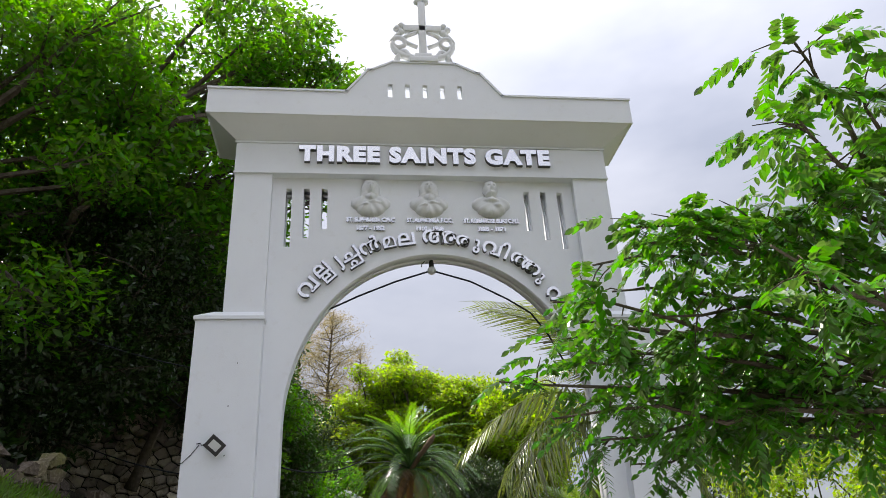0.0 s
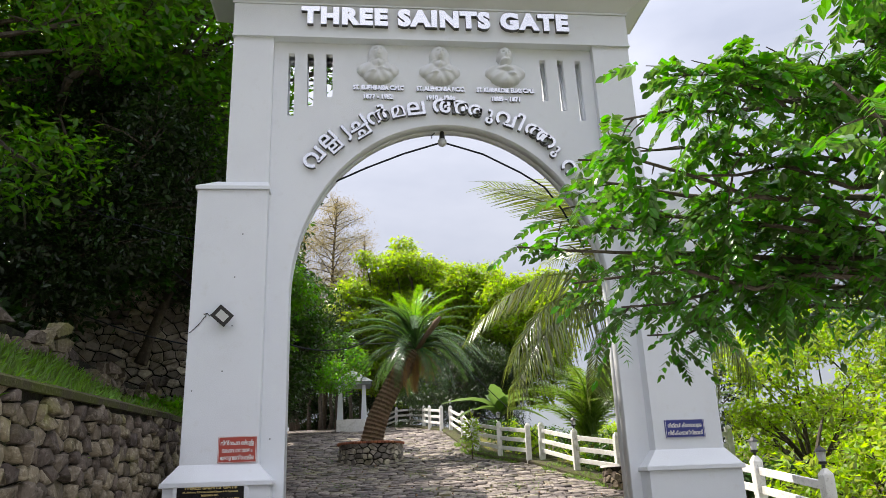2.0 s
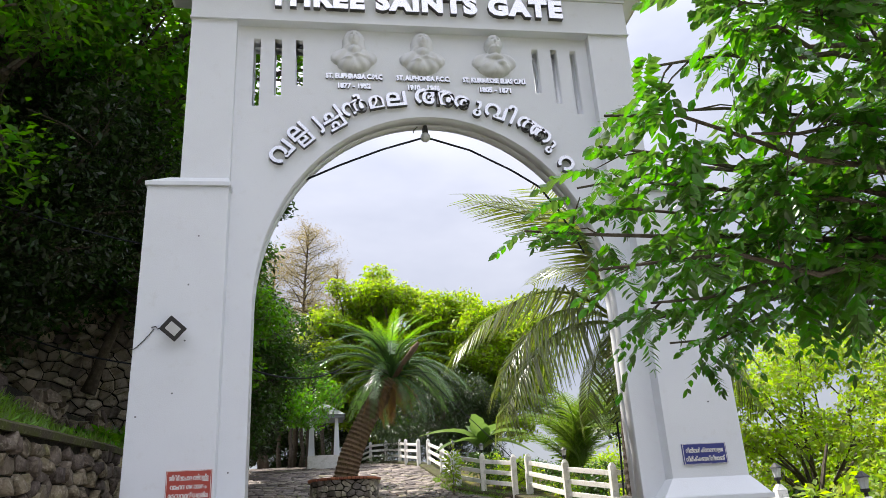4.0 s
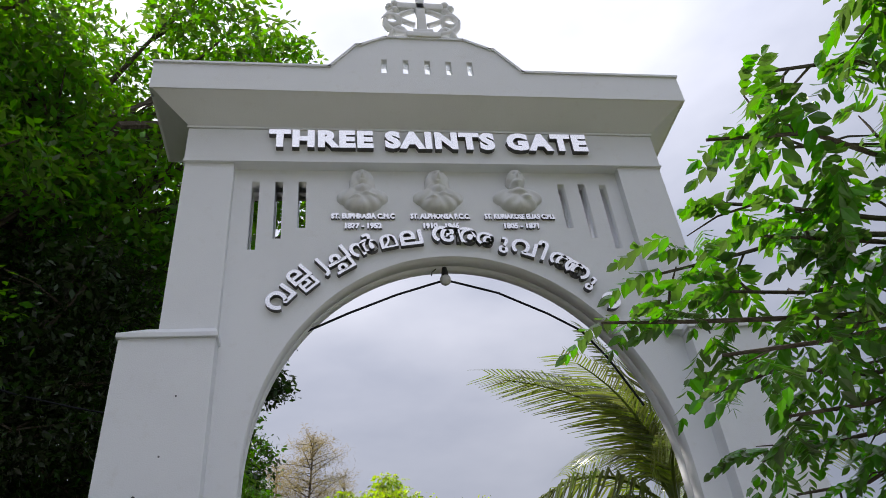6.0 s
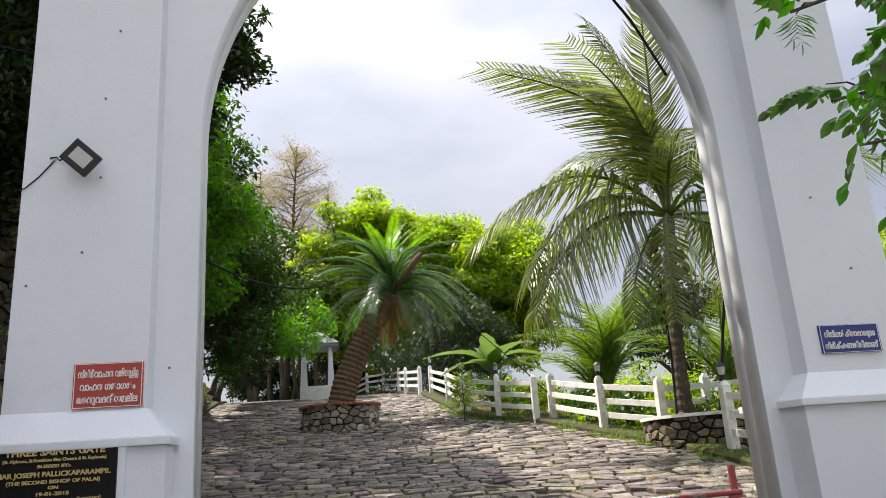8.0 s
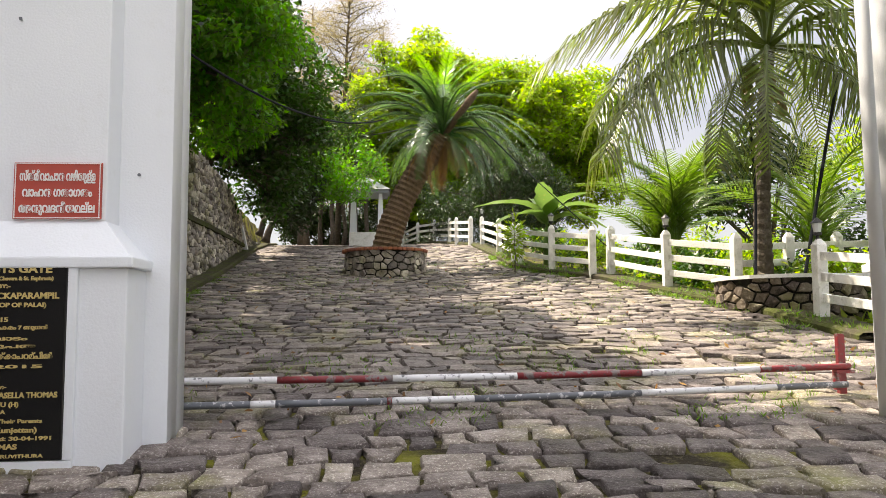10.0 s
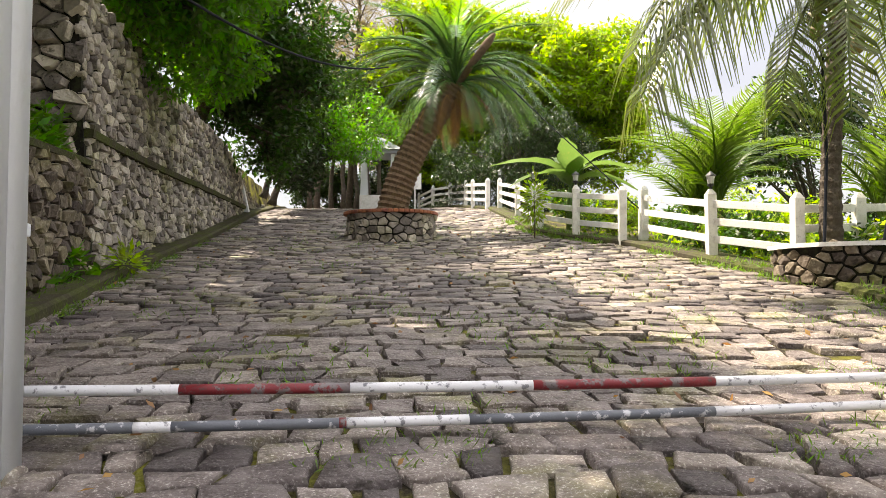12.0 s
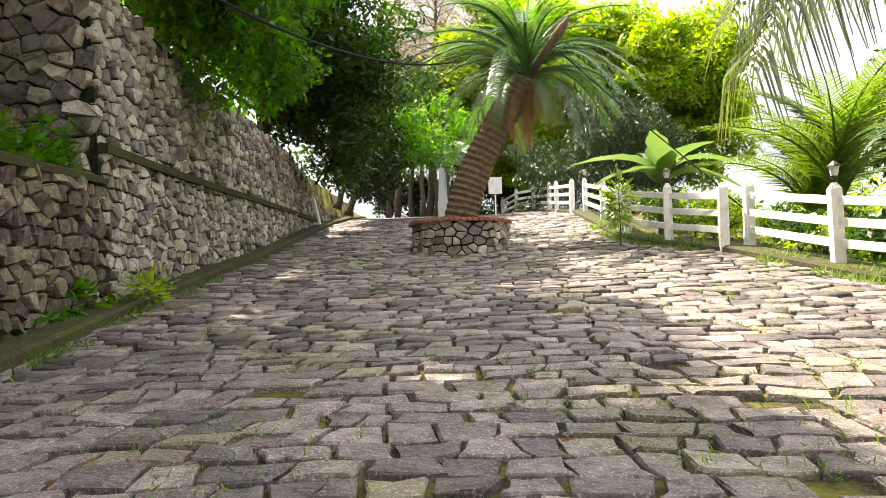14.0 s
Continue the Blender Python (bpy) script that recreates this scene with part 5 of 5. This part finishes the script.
def lay(parent, name, places, near, one, rest, label):
    """Stones inside near(x, y, z) become pieces of their own, up to 300; the others are joined."""
    single, others = [], []
    for d, m in places:
        (single if near(*m.translation) and len(single) < 300 else others).append((d, m))
    inv = Matrix.Translation(-parent.matrix_basis.translation)
    for d, m in single:
        ob = new(name, stone_mesh(name, d, one))
        ob.parent = parent
        ob.matrix_basis = inv @ m
    if others:
        ob = part(name + "_field", joined(name + "_field", [(d, inv @ m) for d, m in others], rest), rest, None)
        ob.parent = parent
        tagged(ob, label, kind="stuff")


def frame_at(o, x, y, sx, sy, sz):
    """A pose with its x and y axes along the given directions and scales along all three."""
    x = Vector(x).normalized()
    z = x.cross(Vector(y)).normalized()
    y = z.cross(x)
    return Matrix(((x.x * sx, y.x * sy, z.x * sz, o[0]), (x.y * sx, y.y * sy, z.y * sz, o[1]), (x.z * sx, y.z * sy, z.z * sz, o[2]), (0, 0, 0, 1)))


def rubble(u0, u1, low, high, size, rng, point, thick):
    """Rough stones over a surface: point(u, z) gives the place and the two directions."""
    z0, z1 = min(low(u0), low(u1)), max(high(u0), high(u1), high((u0 + u1) / 2)) + 0.3
    out = []
    for u, z, outline in cells(u0, u1, z0, z1, size * 1.15, size * 0.88, 0.47, rng):
        if u0 <= u <= u1 and low(u) - size * 0.4 < z < high(u) - size * 0.25:
            d = stone(outline, 0.020, thick * rng.uniform(0.5, 1.5), rng, 0.87, 0.9)
            if d:
                o, ax, ay = point(u, z)
                out.append((d, frame_at(o, ax, ay, 1, 1, 1)))
    return out


rng = random.Random(21)


def lane_wall(batter):
    def at(y, z):
        f = land(-3, y) - 0.2
        x = wall_x(y) - 0.06 - batter * (z - f)
        d = along(EDGE, y + 0.3) - along(EDGE, y - 0.3)
        return (x, y, z), (d / 0.6, 1, 0), (-batter, 0, 1)
    return at


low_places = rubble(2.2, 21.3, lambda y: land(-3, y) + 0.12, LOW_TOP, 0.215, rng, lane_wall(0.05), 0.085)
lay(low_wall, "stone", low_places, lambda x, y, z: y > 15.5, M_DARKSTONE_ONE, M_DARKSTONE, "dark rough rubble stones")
tall_places = rubble(21.40, 45.8, lambda y: land(-3, y) + 0.12, TALL_TOP, 0.215, rng, lane_wall(0.06), 0.075)
lay(tall_wall, "stone", tall_places, lambda x, y, z: y < 27, M_RUBBLE_ONE, M_RUBBLE, "grey rubble stones")
ret_places = rubble(0, 7, lambda u: 3.4, lambda u: min(8.2, 1.75 + (6.99 - u) / 0.055), 0.27, rng, lambda u, z: ((wall_x(21.5) - 7.05 + u, 21.335, z), (1, 0, 0), (0, 0, 1)), 0.11)
lay(return_wall, "stone", ret_places, lambda x, y, z: x > -8, M_RUBBLE_ONE, M_RUBBLE, "large grey boulders")
bm = bmesh.new()
box(bm, -5.75, -5.35, 7.5, 21.4, 3.6, 4.45)
upper_wall = tagged(part("wall_upper", bm, M_MORTAR), "broken upper terrace wall of rough grey boulders", "wall", kind="structure")
# grey boulders given the dark stone: tree shade is put into their colour
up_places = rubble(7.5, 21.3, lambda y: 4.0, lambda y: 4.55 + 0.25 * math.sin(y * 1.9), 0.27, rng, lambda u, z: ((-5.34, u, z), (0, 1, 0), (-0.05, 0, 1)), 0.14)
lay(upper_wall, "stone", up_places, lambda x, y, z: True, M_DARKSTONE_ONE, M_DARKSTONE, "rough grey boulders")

# paved lane
pav = smooth_grid("pavement", [-9 + 0.3 * i for i in range(60)], [4 + 0.5 * i for i in range(118)], lambda x, y: land(x, y) - 0.014 if along(EDGE, y) - 0.3 < x < along(VERGE, y) + 0.5 else land(x, y) - 0.25, M_SOIL, 0.02)
pavement = tagged(part("pavement", pav, M_SOIL), "sloping lane of uneven dark stone setts with mossy joints", "pavement", kind="structure")
sett_places = []


def row_line(y, x):
    """Wavering line between two rows of setts."""
    return y + 0.10 * math.sin(x * 0.9) + 0.035 * math.sin(x * 2.3 + y * 5) + 0.05 * noise.noise((x * 2.2, y * 3.1, 4))


y = 10.5
while y < 58:
    grow = 1.0 if y < 30 else 1.3
    d = grow * rng.uniform(0.22, 0.33)
    x = along(EDGE, y) - 0.1 - rng.uniform(0, 0.3)
    lean = rng.uniform(-0.03, 0.03)
    while x < along(VERGE, y) + (0.5 if y < 18 else 0.06):
        w = grow * rng.choice((0.22, 0.28, 0.32, 0.36, 0.42, 0.48)) * rng.uniform(0.9, 1.1)
        xm, ym, nxt = x + w / 2, y + d / 2, rng.uniform(-0.05, 0.05)
        j = lambda a=0.022: rng.uniform(-a, a)
        ring = [(x + lean + j(), row_line(y, x) + j()), (xm + j(0.05), row_line(y, xm) + j()), (x + w + nxt + j(), row_line(y, x + w) + j()), (x + w + j(), ym + j(0.05)), (x + w - nxt + j(), row_line(y + d, x + w) + j()), (xm + j(0.05), row_line(y + d, xm) + j()), (x - lean + j(), row_line(y + d, x) + j()), (x + j(), ym + j(0.05))]
        lean = nxt
        if rng.random() > 0.015:
            data = stone([(px - xm, py - ym) for px, py in ring], rng.uniform(0.012, 0.03), 0.036 * rng.uniform(0.7, 1.4), rng, 0.92, 0.36)
            if data:
                slope = (land(xm, ym + 0.2) - land(xm, ym - 0.2)) / 0.4
                side = (land(xm + 0.2, ym) - land(xm - 0.2, ym)) / 0.4
                sett_places.append((data, frame_at((xm, ym, land(xm, ym) + rng.uniform(-0.008, 0.008)), (1, 0, side), (0, 1, slope), 1, 1, 1)))
        x += w
    y += d
lay(pavement, "sett", sett_places, lambda x, y, z: 14.6 < y < 19 and -2.6 < x < 4.6, M_SETT_ONE, M_SETT, "uneven dark stone setts")

# round bed with the leaning palm
BX, BY, BR = 0.42, 29.75, 1.18
BZ = land(BX, BY)
bed = thing("round_planter", (BX, BY, BZ), "round rubble-stone planter with terracotta rim in the lane", "planter")
bm = bmesh.new()
tube(bm, [(BX, BY, BZ - 0.35), (BX, BY, BZ + 0.60)], [BR - 0.04, BR - 0.04], 40)
part("core", bm, M_MORTAR, bed)
around = rubble(0, math.tau * BR, lambda u: BZ - 0.22, lambda u: BZ + 0.66, 0.21, rng, lambda u, z: ((BX + (BR - 0.05) * math.cos(u / BR), BY + (BR - 0.05) * math.sin(u / BR), z), (-math.sin(u / BR), math.cos(u / BR), 0), (0, 0, 1)), 0.06)
lay(bed, "stone", around, lambda x, y, z: True, M_RUBBLE_ONE, M_RUBBLE, "grey stones")
bm = bmesh.new()
box(bm, -0.11, 0.11, -0.062, 0.062, 0, 0.085, 0.02)
BRICK = finish(bm, "rim_brick", M_BRICK)
for k in range(56):
    a = math.tau * k / 56
    child("rim_brick", BRICK, bed, pose(BX + (BR - 0.03) * math.cos(a), BY + (BR - 0.03) * math.sin(a), BZ + 0.60, 0, 0, math.degrees(a)))
bm = bmesh.new()
bmesh.ops.create_circle(bm, cap_ends=True, segments=32, radius=BR - 0.1, matrix=Matrix.Translation((BX, BY, BZ + 0.604)))
part("soil", bm, M_SOIL, bed)

# stone bed with the coconut palm
side_bed = thing("stone_planter", (7.0, 20.2, land(7, 20.2)), "low rubble-stone planter with pale coping against the fence", "planter")
curve = [(6.5, 21.1), (6.38, 20.4), (6.5, 19.85), (6.9, 19.45), (7.4, 19.3), (8.0, 19.35), (8.7, 19.6), (9.0, 20.3), (9.0, 21.1)]
length = [0.0]
for a, b in zip(curve, curve[1:]):
    length.append(length[-1] + math.dist(a, b))


def bed_point(u, z):
    i = max(0, min(len(curve) - 2, next((k for k in range(len(length) - 1) if length[k + 1] >= u), len(curve) - 2)))
    a, b = Vector(curve[i]), Vector(curve[i + 1])
    p = a.lerp(b, (u - length[i]) / (length[i + 1] - length[i]))
    d = (b - a).normalized()
    return (p.x, p.y, z), (d.x, d.y, 0), (0, 0, 1)


BZ2 = land(6.8, 20.0)
bm = bmesh.new()
low_v = [bm.verts.new((x, y, BZ2 - 0.4)) for x, y in curve]
top_v = [bm.verts.new((x, y, BZ2 + 0.58)) for x, y in curve]
bm.faces.new(low_v)
bm.faces.new(top_v[::-1])
for k in range(len(curve)):
    bm.faces.new((low_v[k], low_v[(k + 1) % len(curve)], top_v[(k + 1) % len(curve)], top_v[k]))
part("core", bm, M_MORTAR, side_bed)
lay(side_bed, "stone", rubble(0.02, length[-1], lambda u: BZ2 - 0.25, lambda u: BZ2 + 0.62, 0.19, rng, bed_point, 0.06), lambda x, y, z: True, M_DARKSTONE_ONE, M_DARKSTONE, "grey stones")
bm = bmesh.new()
rows = []
for k in range(25):
    (x, y, z), d, _ = bed_point(min(length[-1] - 0.001, length[-1] * k / 24 + 0.0005), BZ2 + 0.58)
    nx, ny = d[1], -d[0]
    rows.append([bm.verts.new(p) for p in ((x + nx * 0.09, y + ny * 0.09, z), (x + nx * 0.09, y + ny * 0.09, z + 0.06), (x - nx * 0.28, y - ny * 0.28, z + 0.065), (x - nx * 0.28, y - ny * 0.28, z))])
for a, b in zip(rows, rows[1:]):
    for k in range(4):
        bm.faces.new((a[k], a[(k + 1) % 4], b[(k + 1) % 4], b[k]))
part("coping", bm, M_FENCE, side_bed, "pale weathered coping")
bm = bmesh.new()
bm.faces.new([bm.verts.new((7.7 + (x - 7.7) * 0.9, 20.3 + (y - 20.3) * 0.8, BZ2 + 0.59)) for x, y in curve])
part("soil", bm, M_SOIL, side_bed)


# ---- lanterns on the fence ----
def lantern(x, y, z):
    t = thing("post_lantern", (x, y, z), "small dark lantern on a white fence post", "lantern", "lanterns on the fence")
    bm = bmesh.new()
    tube(bm, [(x, y, z - 0.02), (x, y, z + 0.05), (x, y, z + 0.06), (x, y, z + 0.10)], [0.03, 0.025, 0.06, 0.065], 8)
    part("base", bm, M_LAMPBODY, t)
    bm = bmesh.new()
    tube(bm, [(x, y, z + 0.10), (x, y, z + 0.24)], [0.05, 0.075], 8)
    part("lamp_glass", bm, M_GLASS, t)
    bm = bmesh.new()
    tube(bm, [(x, y, z + 0.24), (x, y, z + 0.26), (x, y, z + 0.33)], [0.10, 0.09, 0.012], 8)
    part("roof", bm, M_LAMPBODY, t)


for x, y in ((7.0, 11.9), (7.05, 14.0), (7.0, 18.6), (6.30, 22.95), (4.87, 27.4), (4.28, 29.7), (4.62, 39.3)):
    lantern(x, y, base_z(x, y) + 1.2)

# ---- pavilion at the top of the lane ----
pav_z = land(-0.4, 46.5) - 0.1
pavilion = thing("pavilion", (-0.4, 46.6, pav_z), "small white open pavilion with four tapered columns", "pavilion")
bm = bmesh.new()
box(bm, -1.3, 0.5, 45.7, 47.5, pav_z - 0.3, pav_z + 0.75, 0.03)
part("base", bm, M_FENCE, pavilion)
for x in (-1.1, 0.3):
    for y in (45.9, 47.3):
        bm = bmesh.new()
        frustum(bm, (x - 0.17, x + 0.17, y - 0.17, y + 0.17), (x - 0.09, x + 0.09, y - 0.09, y + 0.09), pav_z + 0.75, pav_z + 2.75)
        part("column", bm, M_WHITE, pavilion)
bm = bmesh.new()
box(bm, -1.5, 0.7, 45.5, 47.7, pav_z + 2.752, pav_z + 2.92, 0.02)
frustum(bm, (-1.6, 0.8, 45.4, 47.8), (-0.5, -0.3, 46.5, 46.7), pav_z + 2.925, pav_z + 3.7)
part("roof", bm, M_ROOF, pavilion, "pale sloping roof")
board = thing("notice_board", (1.35, 45.0, land(1.35, 45)), "small white notice board near the pavilion", "sign")
bm = bmesh.new()
box(bm, 1.05, 1.65, 44.98, 45.02, land(1.35, 45) + 1.0, land(1.35, 45) + 1.75, 0.01)
part("panel", bm, M_FENCE, board)
bm = bmesh.new()
box(bm, 1.32, 1.38, 45.022, 45.07, land(1.35, 45) - 0.1, land(1.35, 45) + 1.7)
part("post", bm, M_FENCE, board)
gable = thing("white_gable", (-5.35, 38.5, land(-5, 38.5)), "narrow white rendered buttress at the end of the wall", "buttress")
bm = bmesh.new()
frustum(bm, (-5.6, -5.0, 38.3, 38.6), (-5.6, -5.4, 38.3, 38.6), 4.2, 6.0)
part("body", bm, M_WHITE, gable)

# ---- far trunks and thicket ----
for k in range(8):
    x, y = -4.3 + 0.55 * k + 0.2 * math.sin(k * 5), 51 + 1.1 * (k % 3)
    tree("casuarina", (x, y, terrain(x, y) - 0.1), (x + 0.1, y, 12), spread((x, y, 11.5), (0.9, 0.9, 2.6), 12, 0.6, R(200 + k)), 420, 0.34, M_LEAF_DARK, "straight dark casuarina trunk at the end of the lane", 0.14, 200 + k, 0.2, 0.08, group="casuarinas at the end of the lane")

tree("bamboo_clump", (-3.4, 62, 5.4), (-3.4, 62, 6.5), spread((-2.4, 62, 8.0), (4.6, 1.4, 2.4), 40, 1.0, R(210)), 420, 0.28, M_LEAF_DARK, "dark green thicket beyond the end of the lane", 0.1, 210, 0.5, category="bamboo")

# ---- banana plant ----
banana = thing("banana_plant", (5.6, 31.2, terrain(5.6, 31.2)), "banana plant with broad pale green leaves behind the fence", "plant")
bm = bmesh.new()
bz = terrain(5.6, 31.2)
tube(bm, [(5.6, 31.2, bz - 0.1), (5.6, 31.2, bz + 0.9), (5.62, 31.2, bz + 1.3)], [0.13, 0.11, 0.07], 10)
part("stem", bm, M_BANANA, banana, "", True)
for heading, climb, L in ((172, 48, 2.1), (205, 30, 1.8), (15, 50, 1.9), (310, 62, 1.6), (100, 70, 1.6), (250, 74, 1.6), (350, 28, 1.7)):
    n = 14
    v, f = [], []
    for k in range(n + 1):
        u = k / n
        w = 0.36 * math.sin(math.pi * min(1, 0.08 + 0.9 * u)) ** 0.6 * (u > 0.12) * (1 - 0.3 * (k % 3 == 1) * abs(math.sin(k + heading))) + 0.015
        z = L * (0.55 * u - 1.15 * u * u)
        v += [(L * u, -w, z + 0.10 * w / 0.29 + 0.02 * math.sin(k * 2.1)), (L * u, 0, z), (L * u, w, z + 0.10 * w / 0.29 + 0.02 * math.cos(k * 2.7))]
        if k:
            i = 3 * k
            f += [(i - 3, i - 2, i + 1, i), (i - 2, i - 1, i + 2, i + 1)]
    child("leaf", polys("leaf", v, f, M_BANANA, True), banana, Matrix.Translation((5.62, 31.2, bz + 1.25)) @ Matrix.Rotation(radians(heading), 4, "Z") @ Matrix.Rotation(radians(-climb), 4, "Y"))

# ---- grass, weeds and litter ----
def scatter(name, n, region, height, size, mat, seed, label, category, droop=-1.2, slim=0.12):
    rg = np.random.default_rng(seed)
    pts = []
    while len(pts) < n:
        x, y = rg.uniform(region[0], region[1]), rg.uniform(region[2], region[3])
        if noise.noise((x * 0.9, y * 0.9, seed)) + 0.35 * rg.normal() > -0.05:
            pts.append((x, y, height(x, y)))
    ob = part(name, leaves(name, pts, size, mat, droop, seed, slim), mat)
    return tagged(ob, label, category, kind="stuff")


scatter("grass", 16000, (-5.4, -3.45, 4, 21.4), lambda x, y: terrain(x, y), 0.24, M_GRASS, 3, "bright green grass on the terrace above the low wall", "grass")
scatter("weeds", 6500, (-5.0, -3.75, 17.0, 21.2), lambda x, y: terrain(x, y) + 0.9 * abs(noise.noise((x * 3, y * 3, 2))), 0.2, M_LEAF_BRIGHT, 4, "leafy weeds on the terrace above the low wall", "weeds", -0.5, 0.35)
# the hillside undergrowth's shade is likewise put into its dark leaf colour
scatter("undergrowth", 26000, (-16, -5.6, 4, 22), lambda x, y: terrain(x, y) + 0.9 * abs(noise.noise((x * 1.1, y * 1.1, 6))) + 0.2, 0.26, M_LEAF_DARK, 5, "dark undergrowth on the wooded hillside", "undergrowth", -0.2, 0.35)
scatter("undergrowth", 9000, (7.4, 16, 10, 34), lambda x, y: terrain(x, y) + 0.7 * abs(noise.noise((x * 1.1, y * 1.1, 6))), 0.26, M_LEAF_LIGHT, 6, "bright undergrowth on the slope behind the fence", "undergrowth", -0.5, 0.3)


def joint_grass(n, seed):
    rg = np.random.default_rng(seed)
    pts = []
    while len(pts) < n:
        y = 13.5 + 20 * rg.random() ** 1.6
        x = rg.uniform(along(EDGE, y), along(VERGE, y))
        if noise.noise((x * 0.8, y * 0.6, 11)) > 0.12:
            pts.append((x, y, land(x, y) + 0.02))
    return pts


ob = part("joint_grass", leaves("joint_grass", joint_grass(5200, 8), 0.07, M_GRASS, -1.0, 8, 0.12), M_GRASS)
tagged(ob, "sparse grass growing in the joints of the setts", "grass", kind="stuff")
rg = np.random.default_rng(12)
fallen = []
for k in range(260):
    y = 13.2 + 18 * rg.random() ** 1.3
    x = rg.uniform(along(EDGE, y), along(VERGE, y))
    fallen.append((x, y, land(x, y) + 0.055))
me = leaves("fallen_leaves", fallen, 0.07, M_FROND_DRY, 0.0, 12, 0.5)
tagged(part("fallen_leaves", me, M_FROND_DRY), "dry yellow leaves fallen on the setts", "leaves", kind="stuff")
weed = thing("wall_weed", (-3.25, 21.8, land(-3.25, 21.8) + 0.15), "small green weed at the foot of the stone wall", "weed")
part("leaf_tuft", leaves("leaf_tuft", np.random.default_rng(5).normal(size=(160, 3)) * (0.10, 0.22, 0.10) + np.array((-3.55, 21.6, land(-3.5, 21.6) + 0.30)), 0.14, M_LEAF_LIGHT, -0.3, 5, 0.4), M_LEAF_LIGHT, weed)
shrub_y = 27.9
shrub = thing("fence_shrub", (4.0, shrub_y, land(4.0, shrub_y)), "small bright green sapling in front of the fence", "shrub")
bm = bmesh.new()
sz = land(4.0, shrub_y)
tube(bm, [(3.95, shrub_y, sz - 0.05), (3.97, shrub_y, sz + 0.5), (3.95, shrub_y, sz + 1.2)], [0.018, 0.014, 0.006], 6)
part("stem", bm, M_BARK, shrub)
part("crown", leaves("crown", np.random.default_rng(6).normal(size=(420, 3)) * (0.13, 0.13, 0.26) + np.array((3.96, shrub_y, sz + 0.95)), 0.14, M_LEAF_LIGHT, 0.2, 6, 0.4), M_LEAF_LIGHT, shrub)
rg = np.random.default_rng(15)
pts = []
for k in range(3800):
    y = 17.2 + 16 * rg.random()
    x = along(VERGE, y) - 0.10 + abs(rg.normal()) * 0.28 - 0.12
    if noise.noise((x * 1.5, y * 1.1, 21)) > -0.05:
        pts.append((x, y, land(x, y) + (0.13 if x > along(VERGE, y) + 0.03 else 0.02)))
ob = part("verge_grass", leaves("verge_grass", pts, 0.12, M_GRASS, -1.0, 15, 0.12), M_GRASS)
tagged(ob, "yellow-green grass along the kerb under the fence", "grass", kind="stuff")
pts = []
for k in range(2400):
    y = 14.5 + 14 * rg.random()
    x = along(EDGE, y) + abs(rg.normal()) * 0.16
    if noise.noise((x * 1.5, y * 1.3, 31)) > 0.0:
        pts.append((x, y, land(x, y) + 0.02))
ob = part("kerb_grass", leaves("kerb_grass", pts, 0.08, M_GRASS, -0.8, 16, 0.16), M_GRASS)
tagged(ob, "short grass and moss along the foot of the kerb", "grass", kind="stuff")

# nails and stains on the gateway's pillars
for x, y, z in ((-1.98, 12.895, 6.05), (-2.08, 12.895, 5.3), (-2.2, 12.895, 3.75), (-2.65, 12.895, 3.45), (-2.08, 12.895, 4.48), (-1.45, 13.145, 2.7), (-1.46, 13.145, 1.45), (5.2, 12.895, 4.2), (5.5, 12.895, 3.4)):
    bm = bmesh.new()
    tube(bm, [(x, y + 0.02, z), (x, y - 0.012, z), (x, y - 0.016, z)], [0.007, 0.007, 0.013], 8)
    tagged(part("nail", bm, M_IRON_DARK), "small dark nail driven into the white pillar", "nail", "nails in the gateway")
